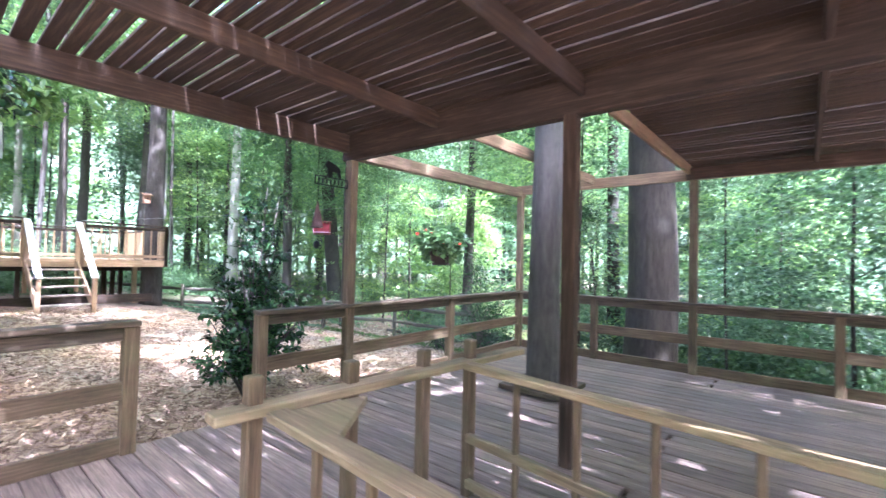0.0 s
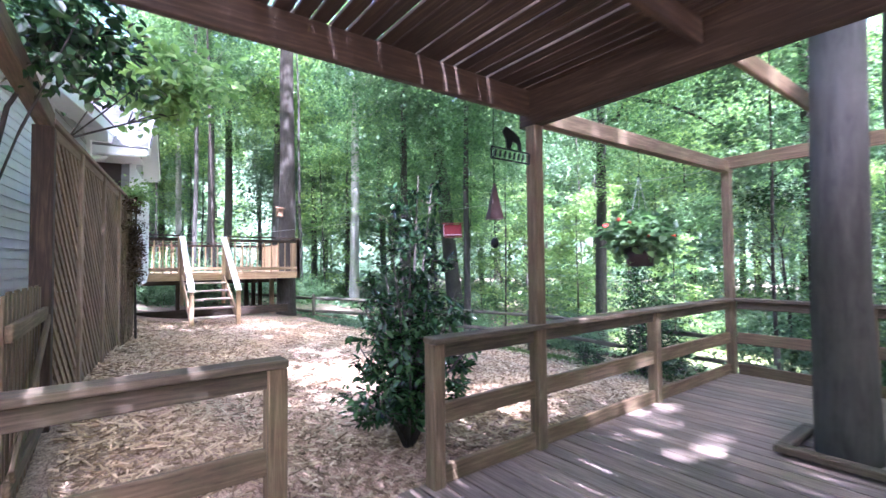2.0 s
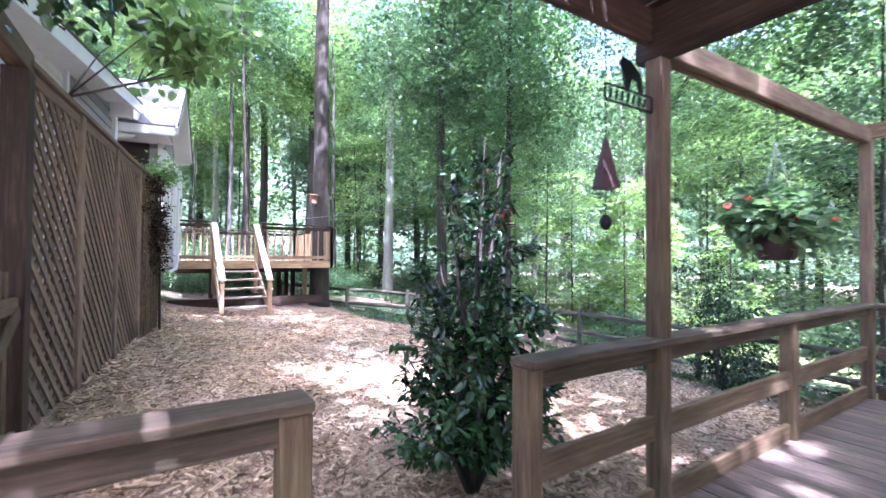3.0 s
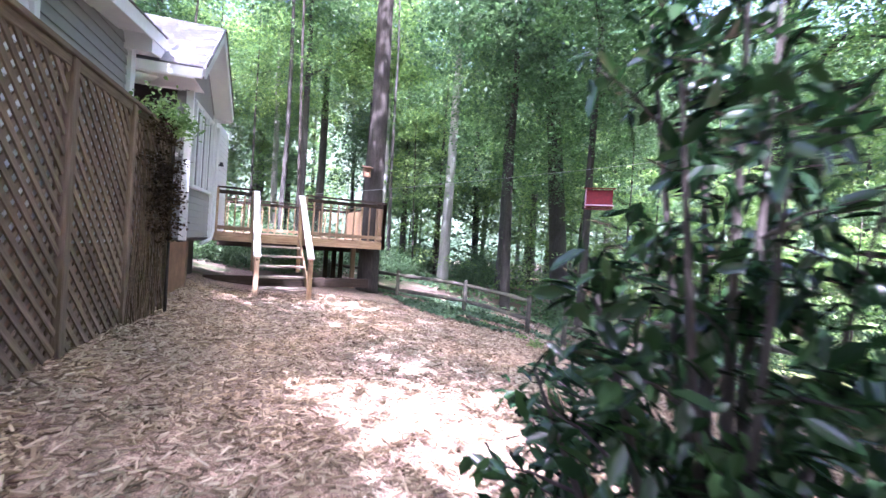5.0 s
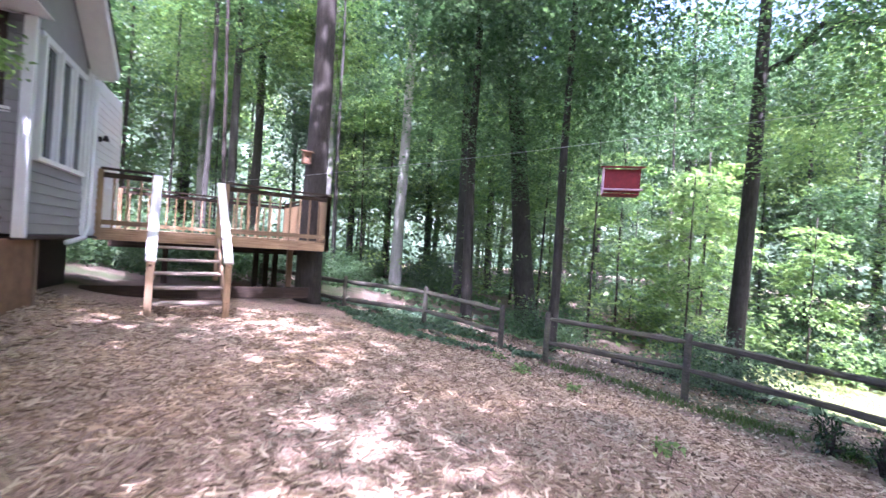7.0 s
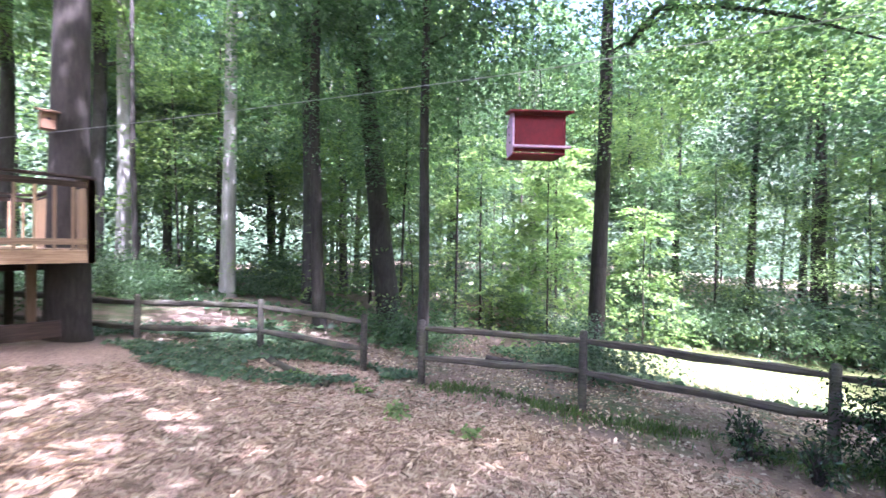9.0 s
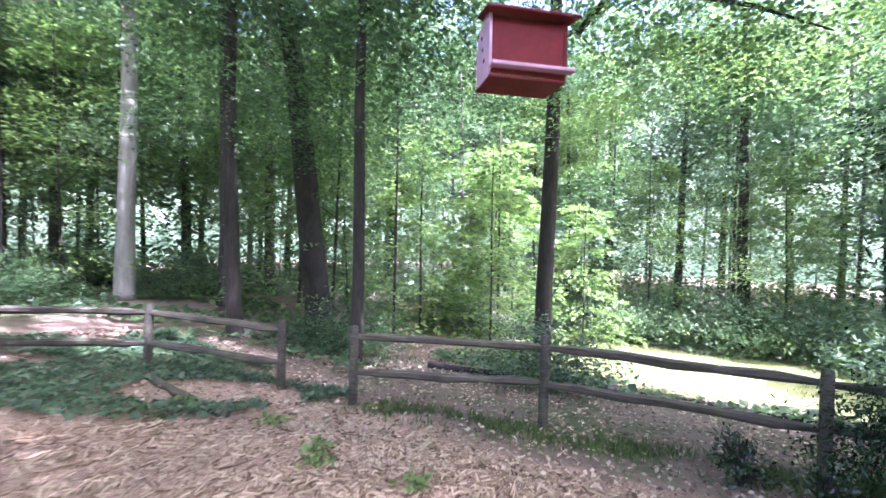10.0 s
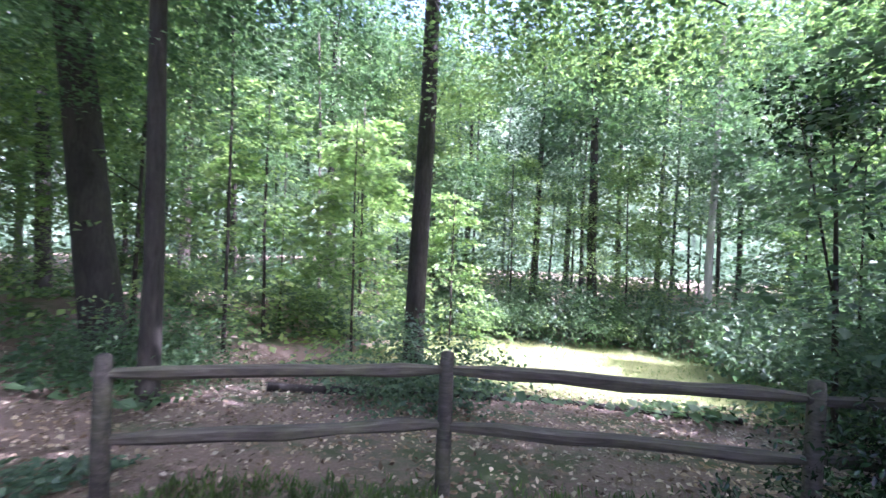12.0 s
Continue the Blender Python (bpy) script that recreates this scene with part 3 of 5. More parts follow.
# trees along and beyond the fence; two carry added crowns for shade
tree((-17.55, 10.7), 0.185, 16, M_BARK, (-0.02, 0.0), ((("high", 1), 7.0, 0.85, 0, 0), (("tall", 2), 10.5, 1.0, 0, 0)), 4, "slender dark tree behind the rail fence")
tree((-17.3, 13.2), 0.38, 20, M_BARK, (-0.17, -0.02), ((("high", 1), 8.5, 0.9, 1, 0), (("tall", 2), 12, 1.2, 0, 0), (("high", 1), 6.5, 0.7, 2.0, 1.0), (("shade_canopy", 0), 14, 1.0, 4.0, -1.5)), 5, "leaning dark tree behind the rail fence", flare=1.3)
tree((-14.15, 11.08), 0.135, 14.5, M_BARK, (-0.005, 0.01), ((("high", 1), 6.6, 0.75, 0, 0.6), (("tall", 0), 9.5, 0.9, 0, 0.5), (("shade_canopy", 0), 14.2, 0.95, 4.55, -1.5), (("high", 1), 8.2, 0.8, 2.0, 0.5)), 6, "slender dark tree with low side branches behind the fence")
EDGE_TREE = tree((-12.0, 16.4), 0.25, 18, M_BARK, (0.035, 0.0), ((("high", 0), 8.4, 0.9, 3.0, -1.0), (("tall", 0), 12.5, 1.0, 2.5, 0), (("high", 1), 9.6, 0.9, 4.4, -2.5)), 7, "dark tree at the edge of the lawn")
part("limb", tube_bm([(-11.15, 16.4, 7.0), (-10.2, 15.7, 7.45), (-8.7, 15.0, 6.7), (-7.4, 14.4, 5.8), (-6.3, 14.0, 4.9)], [0.10, 0.08, 0.06, 0.04, 0.015], 8, 0.08, 5), M_BARK, EDGE_TREE, "long arching bare limb", Matrix(), True)
part("limb", tube_bm([(-8.7, 15.0, 6.7), (-8.0, 14.6, 7.3), (-7.0, 14.3, 7.6)], [0.045, 0.03, 0.012], 7, 0.08, 6), M_BARK, EDGE_TREE, "", Matrix(), True)


# ---- the woods ----
def woods():
    r = random.Random(12)
    barks = (M_BARK, M_BARK_BROWN, M_BARK_GREY, M_BARK_PALE)
    done = [(-2.2, 4.6), (-2.1, 8.5), (-16.5, 5.1), (-16.2, 9.9), (-17.3, 13.2), (-13.2, 10), (-12, 16.4)]
    def free(x, y, gap):
        if -15 < x < -2.5 and 14.5 < y < 27:
            return False
        if y < 11 and x > -19.5 and x < 6 and y > -9:
            return False
        return all((x - a) ** 2 + (y - b) ** 2 > gap * gap for a, b in done)
    # pale trunks that catch the light
    for x, y, rad, m in ((-23.3, 10.85, 0.27, M_BARK_PALE), (-27.5, 8.8, 0.26, M_BARK_PALE), (-28.6, 8.2, 0.3, M_BARK_GREY), (-30, 5.9, 0.26, M_BARK_GREY), (-21.5, 13.0, 0.24, M_BARK_GREY), (-23, 3.2, 0.10, M_BARK_GREY), (-26, 4.3, 0.2, M_BARK_GREY)):
        done.append((x, y))
        tree((x, y), rad, r.uniform(17, 22), m, (r.uniform(-.015, .015), r.uniform(-.015, .015)), ((("tall", r.randrange(3)), 14, 1.1, 0, 0), (("high", r.randrange(2)), 10, 0.9, 0, 0)), r.randrange(999), "tall pale-barked woodland tree")
    # tall trees on a loose grid
    def scatter(step, jitter, reach0, reach1):
        out = []
        k = int(48 / step)
        for i in range(-k, k + 1):
            for j in range(-k, k + 1):
                x, y = -7 + (i + r.uniform(-jitter, jitter)) * step, 4 + (j + r.uniform(-jitter, jitter)) * step
                d = math.hypot(x + 7, y - 4)
                if reach0 < d < reach1 and (y > 7 or x < -19.5) and y > -9 and x < 24:
                    out.append((x, y, d))
        return out
    for x, y, d in scatter(6.0, 0.42, 9, 46):
        if not free(x, y, 2.4) or (-4 < x < 2.5 and 12 < y < 27):
            continue
        done.append((x, y))
        cr = [(("tall", r.randrange(3)), r.uniform(8.5, 12.5), r.uniform(0.95, 1.3), 0, 0)]
        if d > 32:
            cr = [(("far", r.randrange(3)), r.uniform(3, 6), 1.5, 0, 0)]
        else:
            if d > 17 and not (-4 < x < 14 and 11 < y < 26):
                cr.append((("tall", r.randrange(3)), r.uniform(14, 17), r.uniform(1.1, 1.4), 0, 0))
            cr.append((("high", r.randrange(2)), r.uniform(5.5, 9.0), r.uniform(0.7, 1.0), r.uniform(-1, 1), r.uniform(-1, 1)))
        if 1 < x < 18 and 7 < y < 24:
            cr = cr[1:2]
        tree((x, y), r.uniform(0.12, 0.30), r.uniform(15, 21), barks[r.choice((0, 0, 1, 1, 2, 2, 3))], (r.uniform(-.03, .03), r.uniform(-.03, .03)), cr,
             r.randrange(999), "tall woodland tree with a leafy crown", "woodland trees", 3, 0.5, 9)
    # understorey
    for x, y, d in scatter(5.0, 0.45, 9, 38):
        if not free(x, y, 1.5) or (-19 < x < -5 and y < 13.5) or (-15 < x < 6 and 25 < y < 40 and r.random() < 0.5) or (x < -21 and r.random() < 0.35):
            continue
        done.append((x, y))
        s = r.uniform(0.65, 1.3)
        if d < 22:
            tree((x, y), 0.05 * s, 7.5 * s, M_BARK_BROWN, (r.uniform(-.04, .04), r.uniform(-.04, .04)), ((("beech", r.randrange(3)), 0.15, s, 0, 0),), r.randrange(999), "young understorey tree with flat sprays of leaves", "understorey trees", 3, 0.3, 6)
        else:
            tree((x, y), 0.06 * s, 9 * s, M_BARK_BROWN, (r.uniform(-.04, .04), r.uniform(-.04, .04)), ((("far", r.randrange(3)), 0.0, s, 0, 0),), r.randrange(999), "understorey tree far back in the woods", "understorey trees", 2, 0.3, 6)
    # sunlit young trees at the edge of the lawn, and dark boughs past the deck railing
    for x, y, s, v in ((-10.5, 28.5, 1.2, 0), (-5.0, 28.6, 1.2, 0), (-4.6, 11.4, 1.0, 2), (-1.5, 21.0, 1.1, 1), (-0.6, 16.5, 1.0, 2), (0.8, 12.6, 1.0, 2), (3.4, 10.6, 0.9, 2), (-1.4, 12.2, 0.8, 2), (-4.2, 14.2, 0.6, 1)):
        tree((x, y), 0.05 * s, 7.5 * s, M_BARK_BROWN, (0, 0), ((("beech", v), 0.15, s, 0, 0),), int(x * 10) % 97, "young leafy tree at the edge of the lawn", "understorey trees", 3, 0.3, 6)
    # slim trunks standing in the light behind the lawn
    for x, y, d in scatter(5.2, 0.5, 12, 40):
        if not free(x, y, 1.2) or (-19 < x < -5 and y < 13.5) or (-4 < x < 9 and 11 < y < 27):
            continue
        done.append((x, y))
        tree((x, y), r.uniform(0.05, 0.12), r.uniform(12, 16), barks[r.choice((0, 0, 1, 1, 2))], (r.uniform(-.03, .03), r.uniform(-.03, .03)), ((("high", r.randrange(2)), r.uniform(7.5, 11), r.uniform(0.55, 0.8), 0, 0),) if r.random() < 0.35 else (), r.randrange(999), "slim woodland tree with a thin trunk", "slim woodland trees", 2, 0.5, 7)
    for x, y, d in scatter(4.9, 0.5, 10, 32):
        if not free(x, y, 1.0) or (-19 < x < -3 and y < 12):
            continue
        t = thing("bush", (x, y, ground_z(x, y)), "leafy green woodland bush", "bush", "woodland bushes")
        s = r.uniform(0.6, 1.3)
        part("foliage", crown_mesh(("shrub", r.randrange(2))), None, t, "", pose(x, y, ground_z(x, y) + 0.5 * s, 0, 0, r.uniform(0, 360)) @ Matrix.Diagonal((s, s, s, 1)))
        part("stem", tube_bm([(x, y, ground_z(x, y) - 0.1), (x + 0.05, y, ground_z(x, y) + 0.6 * s)], [0.03, 0.012], 6), M_BARK_BROWN, t)
    for x, y, s in ((-14.4, 18.2, 0.95), (-17.2, 18.0, 1.1), (-15.6, 21.5, 1.2), (-12.6, 23.8, 0.9)):
        tree((x, y), 0.05 * s, 7.5 * s, M_BARK_BROWN, (0, 0), ((("spray", 0), 0.1, s, 0, 0),), int(x * 10) % 97, "sunlit young tree with flat sprays of pale leaves", "understorey trees", 3, 0.3, 6)
    # leafy bank behind the lawn
    for x, y, s, v in ((-15.2, 27.6, 1.5, 0), (-12.9, 28.4, 1.7, 1), (-10.6, 27.5, 1.4, 0), (-8.3, 28.2, 1.8, 1), (-5.9, 27.4, 1.5, 0), (-3.6, 27.9, 1.7, 1), (-1.8, 25.6, 1.6, 0), (-1.2, 23.0, 1.4, 1), (-1.6, 19.4, 1.2, 1), (-3.9, 12.2, 1.25, 1), (-3.2, 14.6, 1.6, 1), (-2.4, 16.6, 1.7, 1), (-1.4, 18.0, 1.8, 1), (-0.6, 20.8, 2.0, 1), (-0.4, 15.0, 1.9, 1)):
        t = thing("bush", (x, y, ground_z(x, y)), "leafy green bush behind the lawn", "bush", "bushes behind the lawn")
        part("foliage", crown_mesh(("shrub", v)), None, t, "", pose(x, y, ground_z(x, y) + 0.75 * s, 0, 0, x * 50) @ Matrix.Diagonal((s, s, s * 1.2, 1)))
        part("stem", tube_bm([(x, y, ground_z(x, y) - 0.1), (x + 0.05, y, ground_z(x, y) + 0.8 * s)], [0.03, 0.012], 6), M_BARK_BROWN, t)
    for x, y, k, v in ((-20.6, 0.4, 1.0, 0), (-20.9, 2.0, 1.15, 1), (-20.5, 3.6, 0.9, 0), (-21.4, 5.4, 1.2, 1), (-23.0, 1.2, 1.5, 0), (-23.6, 4.0, 1.4, 1), (-21.8, 7.6, 0.9, 0), (-24.6, 6.8, 1.3, 1), (-24.2, -1.2, 1.6, 0)):
        t = thing("bush", (x, y, ground_z(x, y)), "leafy green bush behind the raised deck", "bush", "bushes behind the raised deck")
        part("foliage", crown_mesh(("shrub", v)), None, t, "", pose(x, y, ground_z(x, y) + 0.55 * k, 0, 0, x * 50) @ Matrix.Diagonal((k, k, k, 1)))
        part("stem", tube_bm([(x, y, ground_z(x, y) - 0.1), (x + 0.05, y, ground_z(x, y) + 0.6 * k)], [0.03, 0.012], 6), M_BARK_BROWN, t)
    # tall tree past the end of the fence, whose boughs hang over the lawn's edge
    tree((-4.2, 13.0), 0.2, 16, M_BARK, (-0.03, 0.0), ((("high", 1), 7.6, 0.95, -1.2, -0.4), (("high", 0), 10.2, 0.9, -1.5, -1.0)), 33, "tall tree with boughs hanging over the fence")
    # its topmost wide crown is added to shade the trees past the deck
    tree((2.6, 9.4), 0.16, 13, M_BARK, (-0.02, 0.0), ((("high", 1), 5.2, 0.8, -0.5, 0), (("tall", 2), 9.5, 0.6, 0, 0), (("shade_canopy", 0), 13.0, 0.75, 0.2, -0.4)), 34, "tree with dark boughs beyond the deck railing")
    # unseen trees added behind the house and the walk; their crowns shade the yard
    for x, y, cs in ((4.2, -5.6, ((("shade_canopy", 0), 12.5, 0.72, -2.6, 3.6), (("shade_canopy", 1), 14.5, 0.5, -2.7, 3.2))), (8.0, -2.0, ((("shade_canopy", 1), 12.5, 0.55, -3.4, 0),)), (6.8, 4.2, ((("shade_canopy", 1), 12.5, 0.9, -1.3, -0.9), (("shade_canopy", 0), 12.8, 0.40, -1.8, -0.75), (("shade_canopy", 0), 15.5, 1.0, -4, 1))), (-6.5, -7.0, ((("shade_canopy", 0), 14, 1.1, 2, 3), (("shade_canopy", 1), 16, 1.0, -3, 2), (("shade_canopy", 0), 12.5, 0.64, 3.9, 5.9), (("shade_canopy", 1), 13.0, 0.42, 5.0, 5.6)))):
        tree((x, y), 0.3, 18, M_BARK_BROWN, (0, 0), cs, int(x * 7) % 50, "added tree out of view whose wide crown shades the yard", "shade trees", 3, 0.6, 10)


woods()


def undergrowth():
    """Low leaves filling the floor of the far woods, past the counted trees."""
    r = np.random.RandomState(77)
    rr = random.Random(77)
    spots = []
    while len(spots) < 1500:
        a, d = rr.uniform(-0.35, 3.75), 24 + 32 * rr.random() ** 0.8
        x, y = -7 + d * math.cos(a), 4 + d * math.sin(a)
        if (-16 < x < -1 and y < 30.5) or (x > 8 and y < 2):
            continue
        spots.append((x, y, ground_z(x, y) + 0.3 + 3.6 * rr.random() ** 1.6))
    c = np.array(spots)
    k = np.repeat(np.arange(len(c)), 26)
    base = c[k] + r.randn(len(k), 3) * [0.75, 0.75, 0.40]
    way = unit(r.randn(len(k), 3) * [1, 1, 0.4] + [0, 0, -0.2])
    nrm = r.randn(len(k), 3) * 0.5 + [0, 0, 1]
    nrm = unit(nrm - way * np.sum(nrm * way, 1, keepdims=True))
    me = leaves_mesh("undergrowth", base, way, nrm, 0.30 * (0.6 + 0.8 * r.rand(len(k))), M_LEAF_COOL)
    tagged(new("undergrowth", me), "leafy green undergrowth of the far woods", "undergrowth", kind="stuff")


undergrowth()


def backdrop():
    """Glowing far woods all round at 62 m, sky light between trunks painted in."""
    m = bpy.data.materials.new("glowing_far_woods")
    m.use_nodes = True
    nt = m.node_tree
    v = coords(nt, (1, 1, 1))
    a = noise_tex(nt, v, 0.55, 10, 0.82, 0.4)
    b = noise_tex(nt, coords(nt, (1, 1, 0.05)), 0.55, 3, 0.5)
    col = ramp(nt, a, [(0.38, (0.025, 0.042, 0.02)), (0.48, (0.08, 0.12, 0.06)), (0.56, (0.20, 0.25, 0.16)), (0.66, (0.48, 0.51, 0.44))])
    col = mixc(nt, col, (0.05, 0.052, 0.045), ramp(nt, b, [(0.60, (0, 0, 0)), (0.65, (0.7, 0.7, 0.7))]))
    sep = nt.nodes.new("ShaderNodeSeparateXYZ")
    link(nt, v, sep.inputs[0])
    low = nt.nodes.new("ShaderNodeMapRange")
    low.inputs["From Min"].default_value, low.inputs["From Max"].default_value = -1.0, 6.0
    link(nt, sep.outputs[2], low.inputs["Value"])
    # lower part painted darker, as dim woodland floor
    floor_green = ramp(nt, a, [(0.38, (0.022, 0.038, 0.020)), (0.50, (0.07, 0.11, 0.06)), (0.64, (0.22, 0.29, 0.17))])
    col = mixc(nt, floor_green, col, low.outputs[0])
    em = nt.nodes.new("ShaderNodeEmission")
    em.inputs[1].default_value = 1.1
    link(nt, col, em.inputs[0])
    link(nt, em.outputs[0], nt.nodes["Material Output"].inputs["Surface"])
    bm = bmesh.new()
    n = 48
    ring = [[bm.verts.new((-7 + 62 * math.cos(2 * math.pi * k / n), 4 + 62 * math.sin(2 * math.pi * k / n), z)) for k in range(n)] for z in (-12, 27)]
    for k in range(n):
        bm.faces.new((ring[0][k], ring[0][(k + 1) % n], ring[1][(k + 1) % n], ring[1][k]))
    tagged(new("backdrop", to_mesh("backdrop", bm, m)), "glowing backdrop painted as bright green distant woods", "backdrop", kind="structure")


backdrop()


# ---- split-rail fence ----
FENCE = [(-19.5, 4.6), (-16.67, 6.15), (-15.25, 7.73), (-13.2, 8.5), (-12.0, 8.66), (-9.78, 9.69), (-7.03, 10.0), (-4.3, 10.3)]
FENCE_TOP = [0.45, 0.36, 0.25, 0.10, 0.12, 0.09, 0.03, -0.05]


def fence():
    t = thing("split_rail_fence", (-12, 8.6, ground_z(-12, 8.6)), "grey weathered split-rail fence with a gap", "fence")
    for k, ((x, y), z) in enumerate(zip(FENCE, FENCE_TOP)):
        g = ground_z(x, y)
        pts = [(x, y, g - 0.3), (x, y, g + 0.3), (x + 0.01, y, z - 0.1), (x + 0.01, y, z - 0.015), (x + 0.01, y, z)]
        part("post", tube_bm(pts, [0.062, 0.06, 0.057, 0.055, 0.03], 9, 0.12, k), M_FENCE, t, "", Matrix(), True)
    for k in range(len(FENCE) - 1):
        if k == 3:
            continue
        for drop in (0.14, 0.60):
            a, b = Vector((*FENCE[k], FENCE_TOP[k] - drop)), Vector((*FENCE[k + 1], FENCE_TOP[k + 1] - drop))
            l = (b - a).length + 0.12
            r = random.Random(k * 5 + int(drop * 10))
            n = 7
            pts = [(-l / 2 + l * i / (n - 1), r.uniform(-.012, .012), r.uniform(-.015, .015)) for i in range(n)]
            part("rail", tube_bm(pts, [0.030] + [r.uniform(0.046, 0.058) for _ in range(n - 2)] + [0.030], 7, 0.25, k), M_FENCE, t, "", aim(a, b))


fence()


# ---- lattice screen ----
L0, LB = Vector((-5.92, 0.06, 0)), Vector((-10.95, 0.70, 0))


def lattice_run(t, a, b, stops, z0=0.14, z1=2.47, step=0.152):
    """Framed panels of crossed strips between posts, from a to b."""
    d = (b - a).normalized()
    base = Matrix.Translation(a) @ pose(0, 0, 0, 0, 0, math.degrees(math.atan2(d.y, d.x)))
    r = random.Random(8)
    for k in range(len(stops) - 1):
        x0, x1 = stops[k] + 0.05, stops[k + 1] - 0.05
        for sign, off in ((1, 0.008), (-1, -0.008)):
            c = -(z1 - z0) + step / 2
            while c < x1 - x0:
                lo, hi = max(0, -c), min(z1 - z0, (x1 - x0) - c)
                if hi - lo > 0.05:
                    xa, xb = c + lo, c + hi
                    if sign < 0:
                        xa, xb = (x1 - x0) - xa, (x1 - x0) - xb
                    pa = base @ Vector((x0 + xa, off + r.uniform(-.002, .002), z0 + lo))
                    pb = base @ Vector((x0 + xb, off + r.uniform(-.002, .002), z0 + hi))
                    part("slat", box_bm((pb - pa).length, 0.014, 0.050 + r.uniform(-.004, .003), 0), M_LATTICE, t, "", aim(pa, pb, (0, 0, 1)))
                c += step + r.uniform(-.006, .006)
        for edge in (x0 + 0.015, x1 - 0.015):
            p, q = base @ Vector((edge, 0.028, z0)), base @ Vector((edge, 0.028, z1))
            beam("edge_strip", p, q, 0.022, 0.045, M_LATTICE, t, up=d)
    p, q = a + d * stops[0], b
    beam("cap", (p.x, p.y, 2.535), (q.x, q.y, 2.535), 0.11, 0.045, M_LATTICE, t)
    beam("top_board", (p.x, p.y, 2.47), (q.x, q.y, 2.47), 0.05, 0.085, M_LATTICE, t)
    beam("bottom_board", (p.x, p.y, 0.09), (q.x, q.y, 0.09), 0.045, 0.16, M_LATTICE, t)


def lattice_screen():
    t = thing("lattice_screen", L0, "brown wooden lattice screen with framed panels", "lattice fence")
    d = (LB - L0).normalized()
    stops = [0.05, 1.14, 2.38, 3.66, (LB - L0).length]
    for q in stops[1:]:
        p = L0 + d * q
        beam("post", (p.x, p.y, -0.3), (p.x, p.y, 2.51), 0.09, 0.09, M_LATTICE, t, up=d)
    beam("corner_post", (L0.x, L0.y, -0.3), (L0.x, L0.y, 2.46), 0.15, 0.13, M_ROOF, t, "dark square corner post", up=(0, 1, 0))
    beam("top_beam", (L0.x - 0.12, L0.y, 2.54), (-3.75, 0.02, 2.54), 0.10, 0.14, M_RAIL, t)
    lattice_run(t, L0, LB, stops)
    return t


lattice_screen()


# ---- house ----
HN = Vector((0.13, 1, 0)).normalized()
HD = Vector((-1, 0.13, 0)).normalized()
BAY = 2.12


def hp(s, out, z):
    """A place on the house: s metres along it from the bay's near corner, out metres out from the bay's face."""
    p = Vector((-12.46, 0.77, 0)) + HD * s + HN * out
    return Vector((p.x, p.y, z))


def lap_wall(parent, a, b, z0, z1, pitch, material, top_fn=None):
    """Horizontal lap boards from a to b, each tilted a little and overlapping the one below."""
    n = int((z1 - z0) / pitch)
    d = (b - a).normalized()
    for k in range(n):
        z = z0 + pitch * (k + 0.5)
        e = b.copy()
        if top_fn:
            e = a + d * min((b - a).length, top_fn(z))
        pa, pb = Vector((a.x, a.y, z)), Vector((e.x, e.y, z))
        l = (pb - pa).length
        if l < 0.1:
            continue
        part("lap_board", box_bm(l, 0.016, pitch + 0.012, 0.002), material, parent, "", aim(pa, pb) @ pose(0, 0, 0, 9, 0, 0))


def prism(points, offset):
    """A flat outline given some thickness along offset."""
    bm = bmesh.new()
    f = [bm.verts.new(p) for p in points]
    k = [bm.verts.new(p + offset) for p in points]
    n = len(f)
    bm.faces.new(f), bm.faces.new(k[::-1])
    for i in range(n):
        bm.faces.new((f[i], k[i], k[(i + 1) % n], f[(i + 1) % n]))
    bmesh.ops.recalc_face_normals(bm, faces=bm.faces[:])
    return bm


def shingled(name, q, t, courses):
    """A roof slope with corners q (eave, eave, ridge, ridge) and overlapping shingle courses cut into tabs."""
    nrm = (q[1] - q[0]).cross(q[3] - q[0]).normalized()
    if nrm.z < 0:
        nrm = -nrm
    roof = part(name, prism(q, -nrm * 0.05), M_SHINGLE, t, "grey shingled roof")
    r = random.Random(len(name))
    depth = (q[3] - q[0]).length / courses
    for k in range(courses):
        f = (k + 0.45) / courses
        a, b = q[1].lerp(q[2], f), q[0].lerp(q[3], f)
        x, ln, u = 0.0, (b - a).length, (b - a).normalized()
        while x < ln - 0.05:
            w = min(r.uniform(0.26, 0.36), ln - x)
            p = a + u * x + nrm * (0.014 + r.uniform(0, 0.004))
            part("shingle", box_bm(w - 0.006, depth * 1.12, 0.010, 0), M_SHINGLE, roof, "", aim(p, p + u * w, nrm) @ pose(0, 0, 0, 4, 0, 0))
            x += w
    return roof


